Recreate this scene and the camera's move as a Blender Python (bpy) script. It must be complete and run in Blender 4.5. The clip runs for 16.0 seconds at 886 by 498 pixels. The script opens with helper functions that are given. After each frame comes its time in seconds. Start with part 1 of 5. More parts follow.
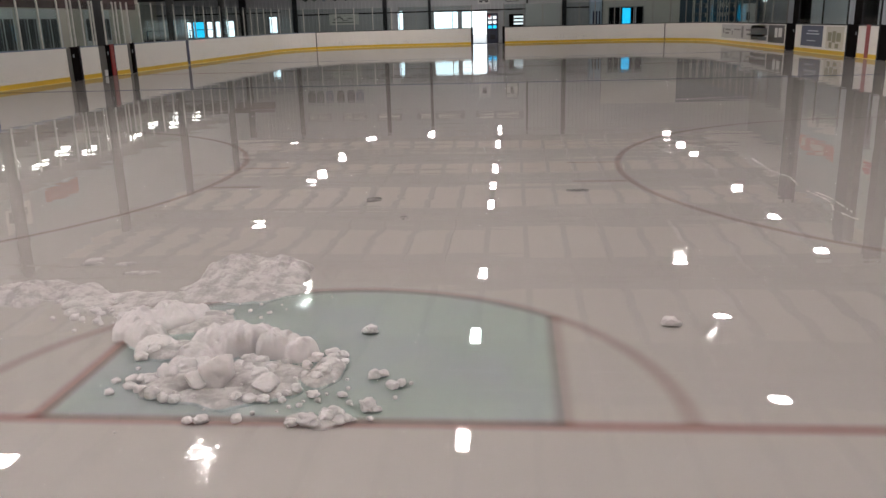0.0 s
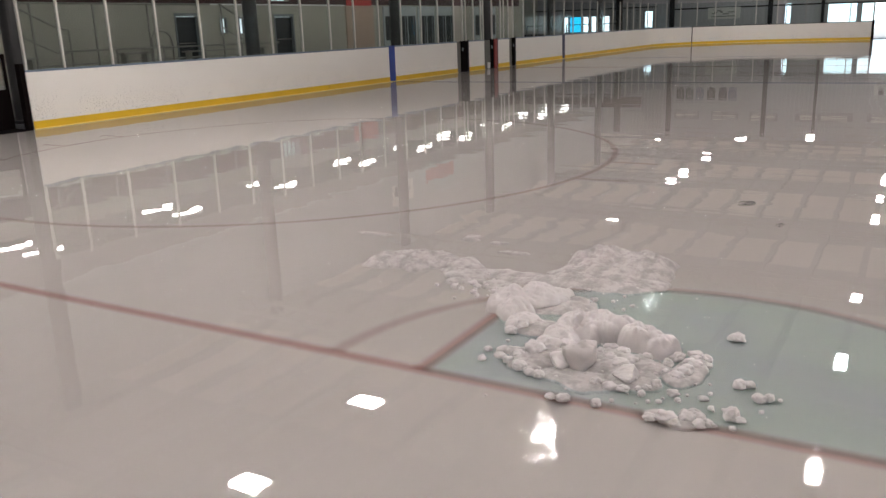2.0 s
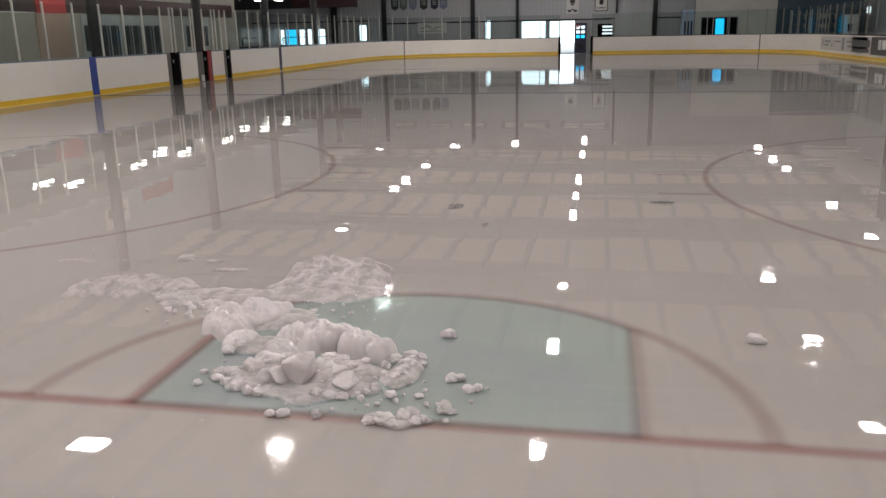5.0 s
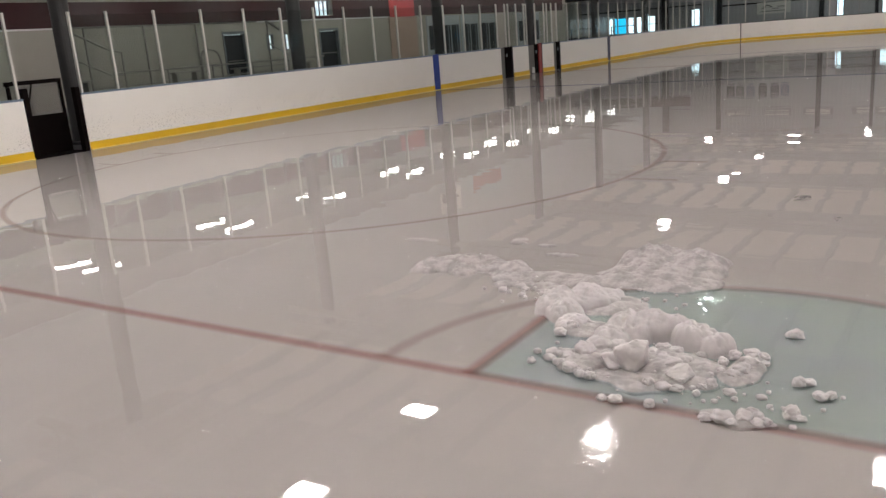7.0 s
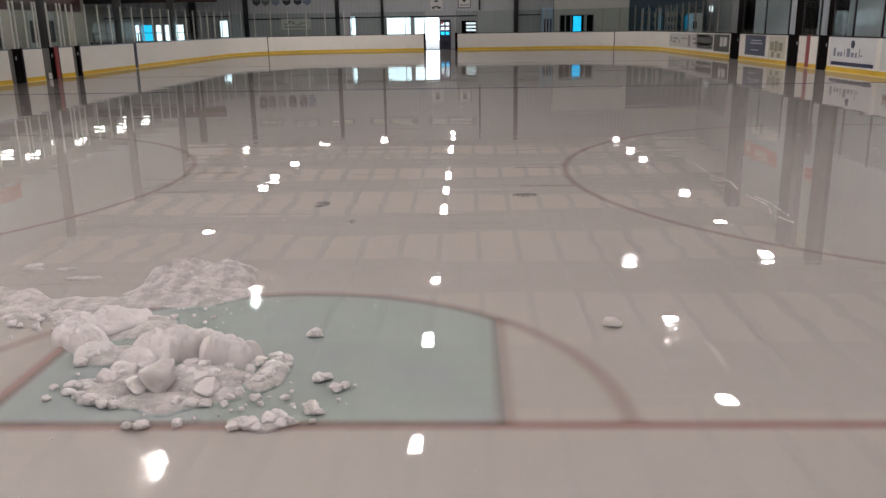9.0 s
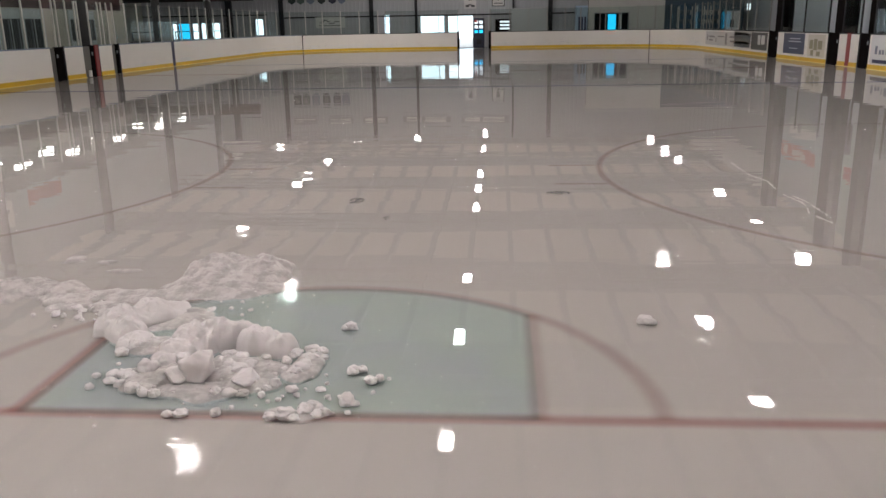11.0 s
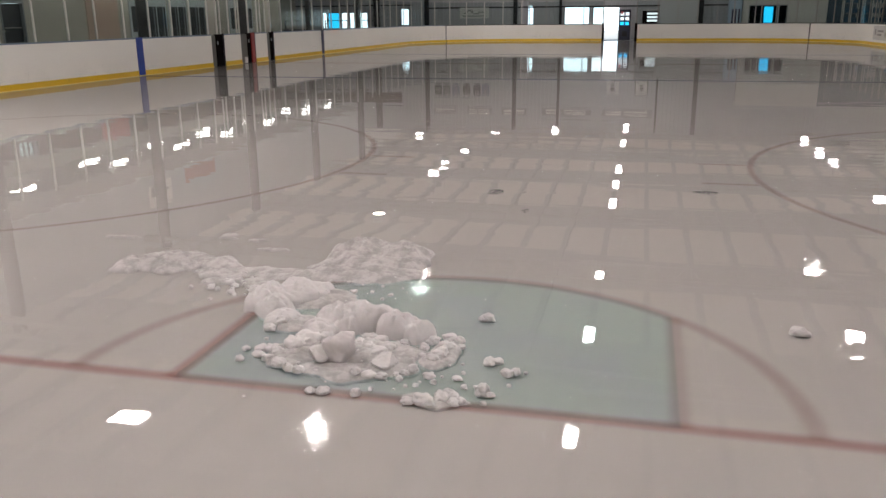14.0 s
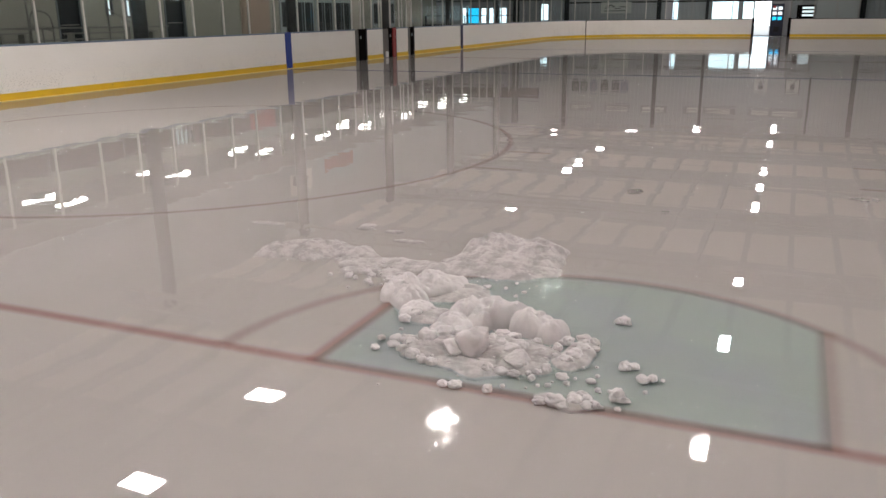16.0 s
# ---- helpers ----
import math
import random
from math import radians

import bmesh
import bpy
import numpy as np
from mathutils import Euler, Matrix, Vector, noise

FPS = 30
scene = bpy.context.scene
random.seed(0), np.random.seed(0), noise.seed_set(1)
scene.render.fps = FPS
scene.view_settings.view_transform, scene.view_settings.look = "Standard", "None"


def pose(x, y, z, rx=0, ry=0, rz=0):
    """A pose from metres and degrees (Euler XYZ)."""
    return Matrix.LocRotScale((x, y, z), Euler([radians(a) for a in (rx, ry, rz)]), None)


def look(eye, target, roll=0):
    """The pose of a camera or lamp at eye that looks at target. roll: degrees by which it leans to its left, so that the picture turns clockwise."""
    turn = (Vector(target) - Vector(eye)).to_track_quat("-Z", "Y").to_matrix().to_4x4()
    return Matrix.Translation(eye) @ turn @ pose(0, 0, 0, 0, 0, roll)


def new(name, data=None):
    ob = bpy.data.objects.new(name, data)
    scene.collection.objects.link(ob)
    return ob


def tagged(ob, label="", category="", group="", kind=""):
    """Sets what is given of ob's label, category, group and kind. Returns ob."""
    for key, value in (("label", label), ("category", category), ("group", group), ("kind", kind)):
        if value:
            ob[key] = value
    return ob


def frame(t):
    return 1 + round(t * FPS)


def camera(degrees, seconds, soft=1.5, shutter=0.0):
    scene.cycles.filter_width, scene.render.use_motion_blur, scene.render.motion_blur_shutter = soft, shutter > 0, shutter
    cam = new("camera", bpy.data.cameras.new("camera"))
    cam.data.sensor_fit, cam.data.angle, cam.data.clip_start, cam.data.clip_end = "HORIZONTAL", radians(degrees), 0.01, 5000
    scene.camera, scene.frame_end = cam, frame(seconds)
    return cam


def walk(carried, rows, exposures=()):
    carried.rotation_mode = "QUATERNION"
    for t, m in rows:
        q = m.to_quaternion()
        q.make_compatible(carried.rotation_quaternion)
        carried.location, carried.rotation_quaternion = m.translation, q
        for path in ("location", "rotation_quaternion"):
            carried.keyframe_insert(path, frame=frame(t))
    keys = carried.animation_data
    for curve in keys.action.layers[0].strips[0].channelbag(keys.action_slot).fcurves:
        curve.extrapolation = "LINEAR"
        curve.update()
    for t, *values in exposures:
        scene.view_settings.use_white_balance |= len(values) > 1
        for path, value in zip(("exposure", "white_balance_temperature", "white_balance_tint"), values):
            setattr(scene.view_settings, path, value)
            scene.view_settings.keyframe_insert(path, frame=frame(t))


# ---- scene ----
cam = camera(57.1, 16.0)
METRES, EYE, TILT, LEAN, TURN = 8.0, 1.5, 0.0, 0.0, 3.4
PATH = [
    (0, (0.993, -3.217, 1.718), (0.82, -1.299, 1.178), -1.6),
    (0.5, (0.968, -3.271, 1.735), (0.518, -1.398, 1.197), -2.1),
    (1, (0.92, -3.278, 1.728), (0.218, -1.483, 1.194), -1.3),
    (1.5, (0.895, -3.289, 1.723), (0.004, -1.579, 1.193), -2.1),
    (2, (0.888, -3.311, 1.725), (-0.082, -1.643, 1.199), -2.0),
    (2.5, (0.921, -3.288, 1.723), (0.12, -1.532, 1.2), -0.5),
    (3, (0.963, -3.278, 1.72), (0.456, -1.417, 1.192), -0.2),
    (3.5, (0.991, -3.267, 1.719), (0.641, -1.371, 1.19), -0.5),
    (3.7, (1.002, -3.269, 1.718), (0.688, -1.365, 1.194), -0.6),
    (5.8, (0.962, -3.248, 1.714), (0.426, -1.385, 1.223), -3.0),
    (6, (0.94, -3.247, 1.707), (0.283, -1.423, 1.216), -3.2),
    (6.5, (0.902, -3.243, 1.695), (-0.029, -1.542, 1.205), -3.8),
    (7, (0.896, -3.281, 1.688), (-0.181, -1.671, 1.188), -4.5),
    (7.5, (0.959, -3.274, 1.704), (0.312, -1.456, 1.177), -0.6),
    (8, (1.027, -3.268, 1.725), (0.849, -1.35, 1.186), -0.1),
    (8.2, (1.048, -3.243, 1.722), (0.98, -1.317, 1.187), -0.6),
    (10.3, (1.052, -3.277, 1.707), (0.971, -1.349, 1.183), -1.7),
    (10.5, (1.052, -3.279, 1.706), (0.952, -1.353, 1.177), -1.5),
    (11, (1.035, -3.285, 1.704), (0.897, -1.362, 1.173), -1.0),
    (11.5, (1.023, -3.283, 1.709), (0.852, -1.364, 1.174), -0.4),
    (12, (1.017, -3.279, 1.71), (0.82, -1.364, 1.169), -0.1),
    (12.5, (1.01, -3.277, 1.709), (0.737, -1.372, 1.165), -0.0),
    (13, (0.997, -3.27, 1.709), (0.655, -1.376, 1.166), -0.1),
    (13.5, (0.986, -3.272, 1.709), (0.615, -1.385, 1.162), -0.1),
    (14, (0.971, -3.274, 1.706), (0.518, -1.405, 1.159), -0.5),
    (14.5, (0.949, -3.262, 1.703), (0.423, -1.412, 1.157), -0.3),
    (15, (0.935, -3.267, 1.707), (0.301, -1.451, 1.16), -0.4),
    (15.5, (0.926, -3.262, 1.703), (0.2, -1.481, 1.152), -0.7),
    (16, (0.921, -3.265, 1.706), (0.17, -1.497, 1.151), -0.6),
]
walk(cam, [(t, look(eye, target, roll)) for t, eye, target, roll in PATH])

# ---- world, light, exposure ----
world = bpy.data.worlds.new("world")
scene.world = world
world.use_nodes = True
wn = world.node_tree.nodes
sky = wn.new("ShaderNodeTexSky")
sky.sky_type, sky.sun_disc = "NISHITA", False
sky.sun_elevation, sky.sun_rotation = radians(42), radians(160)
world.node_tree.links.new(sky.outputs[0], wn["Background"].inputs[0])
wn["Background"].inputs[1].default_value = 0.15
sun_data = bpy.data.lights.new("sun", "SUN")
sun_data.energy, sun_data.angle, sun_data.color = 4.0, radians(0.5), (1.0, 0.95, 0.88)
sun = new("sun", sun_data)
sun.matrix_world = look((0, 0, 30), (-9, 24, 0))
LAMP = 119.0      # radiance of the hall's high-bay lamps
STRIP = 25.0     # radiance of the strip lamps over the stands

# ---- plan ----
XL, XR, YN, YF, RC, BH = -14.5, 13.54, -4.2, 57.36, 7.0, 1.16   # inside faces of the boards, corner radius, height
WX0, WX1, WY0, WY1, ROOF = -23.2, 19.0, -9.0, 61.5, 7.2          # walls of the hall


# ---- small helpers ----
def box(bm, x0, x1, y0, y1, z0, z1, m=None):
    x0, x1, y0, y1, z0, z1 = min(x0, x1), max(x0, x1), min(y0, y1), max(y0, y1), min(z0, z1), max(z0, z1)
    v = [bm.verts.new(p) for p in ((x0, y0, z0), (x1, y0, z0), (x1, y1, z0), (x0, y1, z0), (x0, y0, z1), (x1, y0, z1), (x1, y1, z1), (x0, y1, z1))]
    if m is not None:
        for q in v:
            q.co = m @ q.co
    for f in ((3, 2, 1, 0), (4, 5, 6, 7), (0, 1, 5, 4), (1, 2, 6, 5), (2, 3, 7, 6), (3, 0, 4, 7)):
        bm.faces.new([v[i] for i in f])
    return bm


def boxes(*dims):
    bm = bmesh.new()
    for d in dims:
        box(bm, *d)
    return bm


def tube(bm, pts, r, n=10):
    """A round bar through the points."""
    pts = [Vector(p) for p in pts]
    rings = []
    for i, p in enumerate(pts):
        d = (pts[min(i + 1, len(pts) - 1)] - pts[max(i - 1, 0)]).normalized()
        a = d.cross(Vector((0, 0, 1)) if abs(d.z) < 0.9 else Vector((1, 0, 0))).normalized()
        b = d.cross(a)
        rings.append([bm.verts.new(p + r * (math.cos(k * 2 * math.pi / n) * a + math.sin(k * 2 * math.pi / n) * b)) for k in range(n)])
    for q, s in zip(rings, rings[1:]):
        for k in range(n):
            bm.faces.new((q[k], q[(k + 1) % n], s[(k + 1) % n], s[k]))
    bm.faces.new(rings[0][::-1])
    bm.faces.new(rings[-1])
    return bm


def sweep(bm, pts, a, b, z0, z1):
    """A wall along the polyline pts, from a to b metres to the right of its way, between two heights."""
    n = len(pts)
    offs = []
    for i in range(n):
        d = (Vector(pts[min(i + 1, n - 1)]) - Vector(pts[max(i - 1, 0)])).normalized()
        offs.append(Vector((d.y, -d.x)))
    rows = []
    for p, o in zip(pts, offs):
        q, r = Vector(p) + a * o, Vector(p) + b * o
        rows.append([bm.verts.new(c) for c in ((q.x, q.y, z0), (r.x, r.y, z0), (r.x, r.y, z1), (q.x, q.y, z1))])
    for s, t in zip(rows, rows[1:]):
        for k in range(4):
            bm.faces.new((s[k], t[k], t[(k + 1) % 4], s[(k + 1) % 4]))
    bm.faces.new(rows[0])
    bm.faces.new(rows[-1][::-1])
    return bm


def finish(bm, name, material, smooth=False, bevel=0.0):
    bmesh.ops.recalc_face_normals(bm, faces=bm.faces)
    me = bpy.data.meshes.new(name)
    bm.to_mesh(me)
    bm.free()
    me.materials.append(material)
    if smooth:
        me.polygons.foreach_set("use_smooth", [True] * len(me.polygons))
    ob = new(name, me)
    if bevel:
        mod = ob.modifiers.new("bevel", "BEVEL")
        mod.width, mod.segments, mod.limit_method = bevel, 2, "ANGLE"
    return ob


def part(name, bm, material, parent, label="", smooth=False, bevel=0.0):
    ob = finish(bm, name, material, smooth, bevel)
    ob.parent = parent
    if label:
        ob["label"] = label
    return ob


def thing(name, label, category, group="", kind="", at=(0, 0, 0)):
    ob = new(name)
    ob.empty_display_size = 0.2
    ob.location = at
    return tagged(ob, label, category, group, kind)


def solid(name, bm, material, label, category, group="", kind="", smooth=False, bevel=0.0):
    return tagged(finish(bm, name, material, smooth, bevel), label, category, group, kind)


# ---- materials ----
def tree(name):
    m = bpy.data.materials.new(name)
    m.use_nodes = True
    nt = m.node_tree
    return m, nt, nt.nodes["Principled BSDF"]


def noise_of(nt, scale, detail=3.0, rough=0.55, stretch=None):
    g = nt.nodes.new("ShaderNodeNewGeometry")
    src = g.outputs["Position"]
    if stretch:
        mp = nt.nodes.new("ShaderNodeMapping")
        mp.inputs["Scale"].default_value = stretch
        nt.links.new(src, mp.inputs["Vector"])
        src = mp.outputs[0]
    n = nt.nodes.new("ShaderNodeTexNoise")
    n.inputs["Scale"].default_value, n.inputs["Detail"].default_value, n.inputs["Roughness"].default_value = scale, detail, rough
    nt.links.new(src, n.inputs["Vector"])
    return n.outputs[0]


def math_of(nt, op, a, b=0.0, c=0.0, clamp=False):
    n = nt.nodes.new("ShaderNodeMath")
    n.operation, n.use_clamp = op, clamp
    for i, v in enumerate((a, b, c)):
        if isinstance(v, (int, float)):
            n.inputs[i].default_value = v
        else:
            nt.links.new(v, n.inputs[i])
    return n.outputs[0]


def ramp_of(nt, fac, lo, hi):
    n = nt.nodes.new("ShaderNodeMapRange")
    n.interpolation_type = "SMOOTHSTEP"
    n.inputs[1].default_value, n.inputs[2].default_value = lo, hi
    nt.links.new(fac, n.inputs[0])
    return n.outputs[0]


def mix_of(nt, fac, a, b):
    n = nt.nodes.new("ShaderNodeMix")
    n.data_type = "RGBA"
    for i, v in ((0, fac), (6, a), (7, b)):
        if isinstance(v, (int, float)):
            n.inputs[i].default_value = v
        elif isinstance(v, tuple):
            n.inputs[i].default_value = (*v, 1)
        else:
            nt.links.new(v, n.inputs[i])
    return n.outputs[2]


def bump_of(nt, height, strength, distance, normal=None):
    n = nt.nodes.new("ShaderNodeBump")
    n.inputs["Strength"].default_value, n.inputs["Distance"].default_value = strength, distance
    nt.links.new(height, n.inputs["Height"])
    if normal is not None:
        nt.links.new(normal, n.inputs["Normal"])
    return n.outputs[0]


def plain(name, col, rough=0.5, metal=0.0, var=0.15, scale=1.2, fine=25.0, bump=0.0, wear=None, spec=0.5):
    """A painted or cast surface with mottling at two scales and a little relief."""
    m, nt, p = tree(name)
    big, small = noise_of(nt, scale, 4), noise_of(nt, fine, 3)
    dark = tuple(c * (1 - var) for c in col)
    lite = tuple(min(1, c * (1 + var * 0.6)) for c in col)
    c = mix_of(nt, big, dark, lite)
    c = mix_of(nt, math_of(nt, "MULTIPLY", small, var * 0.8), c, dark)
    if wear:
        c = mix_of(nt, ramp_of(nt, noise_of(nt, 7.0, 6, 0.7), 0.6, 0.72), c, wear)
    nt.links.new(c, p.inputs["Base Color"])
    nt.links.new(math_of(nt, "ADD", rough - 0.08, math_of(nt, "MULTIPLY", small, 0.16)), p.inputs["Roughness"])
    p.inputs["Metallic"].default_value, p.inputs["Specular IOR Level"].default_value = metal, spec
    if bump:
        nt.links.new(bump_of(nt, small, 0.5, bump), p.inputs["Normal"])
    return m


def glow(name, col, strength):
    m = bpy.data.materials.new(name)
    m.use_nodes = True
    nt = m.node_tree
    nt.nodes.remove(nt.nodes["Principled BSDF"])
    e = nt.nodes.new("ShaderNodeEmission")
    e.inputs[0].default_value, e.inputs[1].default_value = (*col, 1), strength
    nt.links.new(e.outputs[0], nt.nodes["Material Output"].inputs[0])
    return m


def pane_glass(name, tint):
    m = bpy.data.materials.new(name)
    m.use_nodes = True
    nt = m.node_tree
    nt.nodes.remove(nt.nodes["Principled BSDF"])
    t, g, f, x = (nt.nodes.new(k) for k in ("ShaderNodeBsdfTransparent", "ShaderNodeBsdfGlossy", "ShaderNodeLayerWeight", "ShaderNodeMixShader"))
    t.inputs[0].default_value = (*tint, 1)
    g.inputs["Roughness"].default_value = 0.03
    f.inputs[0].default_value = 0.5
    gloss = math_of(nt, "ADD", 0.006, math_of(nt, "MULTIPLY", math_of(nt, "POWER", f.outputs["Facing"], 5.0), 0.4))
    nt.links.new(gloss, x.inputs[0])
    nt.links.new(t.outputs[0], x.inputs[1])
    nt.links.new(g.outputs[0], x.inputs[2])
    nt.links.new(x.outputs[0], nt.nodes["Material Output"].inputs[0])
    return m


def ice_colour(nt):
    broad, cloud = noise_of(nt, 0.12, 4), noise_of(nt, 1.1, 5, 0.6)
    streak = noise_of(nt, 1.0, 4, 0.6, (6.0, 0.35, 1))
    c = mix_of(nt, ramp_of(nt, broad, 0.3, 0.7), (0.415, 0.388, 0.371), (0.46, 0.433, 0.415))
    c = mix_of(nt, math_of(nt, "MULTIPLY", ramp_of(nt, cloud, 0.45, 0.8), 0.35), c, (0.39, 0.367, 0.352))
    return mix_of(nt, math_of(nt, "MULTIPLY", ramp_of(nt, streak, 0.5, 0.8), 0.18), c, (0.52, 0.497, 0.478))


def ice_relief(nt):
    """The wet film on the ice: long swells, short ripples, scattered frozen droplets and patches of slush."""
    swell = noise_of(nt, 0.45, 1, 0.5, (0.7, 1.0, 1))
    ripple = noise_of(nt, 2.3, 1, 0.4, (0.22, 1.0, 1))
    g = nt.nodes.new("ShaderNodeNewGeometry")
    patch = None
    for centre, lo, hi, much in (((-0.42, -0.42, 0), 0.1, 0.55, 1.0), ((-1.62, 0.35, 0), 0.1, 0.55, 0.7), ((-0.42, 1.65, 0), 0.15, 0.7, 1.0), ((0.50, 0.05, 0), 0.1, 0.6, 0.6), ((-1.40, 0.05, 0), 0.1, 0.5, 0.6), ((-1.72, 0.5, 0), 0.1, 0.5, 0.7), ((2.1, 1.0, 0), 0.05, 0.4, 1.0), ((2.2, 2.7, 0), 0.05, 0.35, 0.9)):
        far = nt.nodes.new("ShaderNodeVectorMath")
        far.operation = "DISTANCE"
        far.inputs[1].default_value = centre
        nt.links.new(g.outputs["Position"], far.inputs[0])
        near = math_of(nt, "MULTIPLY", math_of(nt, "SUBTRACT", 1.0, ramp_of(nt, far.outputs["Value"], lo, hi)), much)
        patch = near if patch is None else math_of(nt, "MAXIMUM", patch, near)
    clump = ramp_of(nt, noise_of(nt, 5.0, 3, 0.6), 0.36, 0.60)
    patch = math_of(nt, "MULTIPLY", patch, clump)
    n1 = bump_of(nt, swell, 1.0, 0.0022)
    n2 = bump_of(nt, ripple, 1.0, 0.0017, n1)
    n2 = bump_of(nt, noise_of(nt, 9.0, 1, 0.5, (0.14, 1.0, 1)), 1.0, 0.00020, n2)
    slush = math_of(nt, "MULTIPLY", noise_of(nt, 26.0, 3, 0.55, (0.55, 1.3, 1)), math_of(nt, "POWER", patch, 2.0))
    normal = bump_of(nt, slush, 1.0, 0.0013, n2)
    for scale, tall in ((55.0, 0.0006), (100.0, 0.0003)):
        v = nt.nodes.new("ShaderNodeTexVoronoi")
        v.voronoi_dimensions = "2D"
        v.inputs["Scale"].default_value = scale
        nt.links.new(g.outputs["Position"], v.inputs["Vector"])
        sep = nt.nodes.new("ShaderNodeSeparateXYZ")
        nt.links.new(v.outputs["Color"], sep.inputs[0])
        share = math_of(nt, "ADD", math_of(nt, "MULTIPLY", clump, 0.06), math_of(nt, "MULTIPLY", patch, 0.45))
        here = math_of(nt, "LESS_THAN", sep.outputs[0], share)
        size = math_of(nt, "ADD", 0.20, math_of(nt, "MULTIPLY", sep.outputs[1], 0.18))
        dome = math_of(nt, "SUBTRACT", 1.0, math_of(nt, "POWER", math_of(nt, "DIVIDE", v.outputs["Distance"], size), 2.0), clamp=True)
        normal = bump_of(nt, math_of(nt, "MULTIPLY", dome, here), 1.0, tall, normal)
    return normal


def ice_bed():
    """The white paint seen through the ice."""
    m, nt, p = tree("painted_ice_bed")
    nt.links.new(ice_colour(nt), p.inputs["Base Color"])
    p.inputs["Specular IOR Level"].default_value, p.inputs["Roughness"].default_value = 0.0, 0.7
    return m


def ice_film():
    """Clear wet ice: it mirrors by its angle and is see-through for the rest."""
    m, nt, p = tree("wet_clear_ice")
    nt.nodes.remove(p)
    t, g, f, x = (nt.nodes.new(k) for k in ("ShaderNodeBsdfTransparent", "ShaderNodeBsdfGlossy", "ShaderNodeLayerWeight", "ShaderNodeMixShader"))
    normal = ice_relief(nt)
    fine = noise_of(nt, 2.3, 4, 0.6)
    nt.links.new(math_of(nt, "ADD", 0.008, math_of(nt, "MULTIPLY", ramp_of(nt, fine, 0.5, 0.8), 0.02)), g.inputs["Roughness"])
    nt.links.new(normal, g.inputs["Normal"])
    f.inputs[0].default_value = 0.5
    gloss = math_of(nt, "ADD", 0.028, math_of(nt, "MULTIPLY", math_of(nt, "POWER", f.outputs["Facing"], 5.0), 0.88))
    nt.links.new(gloss, x.inputs[0])
    nt.links.new(t.outputs[0], x.inputs[1])
    nt.links.new(g.outputs[0], x.inputs[2])
    nt.links.new(x.outputs[0], nt.nodes["Material Output"].inputs[0])
    return m


def dye(name, tint, amount, soft=False, second=None):
    """A thin stain in the ice that colours what is seen through it, worn and uneven."""
    m, nt, p = tree(name)
    nt.nodes.remove(p)
    fac = math_of(nt, "MULTIPLY", math_of(nt, "ADD", 0.75, math_of(nt, "MULTIPLY", noise_of(nt, 5.0, 4, 0.65), 0.5)), amount, clamp=True)
    if soft:
        uv = nt.nodes.new("ShaderNodeUVMap")
        sep = nt.nodes.new("ShaderNodeSeparateXYZ")
        nt.links.new(uv.outputs[0], sep.inputs[0])
        edge = math_of(nt, "SUBTRACT", 1.0, math_of(nt, "ABSOLUTE", math_of(nt, "SUBTRACT", math_of(nt, "MULTIPLY", sep.outputs[1], 2.0), 1.0)))
        fac = math_of(nt, "MULTIPLY", fac, ramp_of(nt, edge, 0.0, 0.9))
    if second:
        tint = mix_of(nt, ramp_of(nt, noise_of(nt, 1.3, 4, 0.6), 0.40, 0.62), tint, second)
    t = nt.nodes.new("ShaderNodeBsdfTransparent")
    nt.links.new(mix_of(nt, fac, (1.0, 1.0, 1.0), tint), t.inputs[0])
    nt.links.new(t.outputs[0], nt.nodes["Material Output"].inputs[0])
    return m


def board_white():
    m, nt, p = tree("board_white")
    c = mix_of(nt, noise_of(nt, 0.8, 4), (0.77, 0.74, 0.69), (0.83, 0.81, 0.77))
    g = nt.nodes.new("ShaderNodeNewGeometry")
    sep = nt.nodes.new("ShaderNodeSeparateXYZ")
    nt.links.new(g.outputs["Position"], sep.inputs[0])
    low = math_of(nt, "SUBTRACT", 1.0, ramp_of(nt, sep.outputs[2], 0.25, 0.95))
    scuff = math_of(nt, "MULTIPLY", ramp_of(nt, noise_of(nt, 24.0, 6, 0.7, (1.0, 1.0, 1.7)), 0.555, 0.61), ramp_of(nt, noise_of(nt, 1.6, 4, 0.6), 0.38, 0.6))
    fac = math_of(nt, "MULTIPLY", math_of(nt, "MULTIPLY", scuff, low), 0.8)
    c = mix_of(nt, fac, c, (0.20, 0.185, 0.17))
    dash = ramp_of(nt, noise_of(nt, 30.0, 3, 0.6, (0.3, 0.3, 1.6)), 0.70, 0.75)
    c = mix_of(nt, math_of(nt, "MULTIPLY", dash, 0.45), c, (0.30, 0.28, 0.26))
    nt.links.new(c, p.inputs["Base Color"])
    p.inputs["Roughness"].default_value = 0.38
    return m


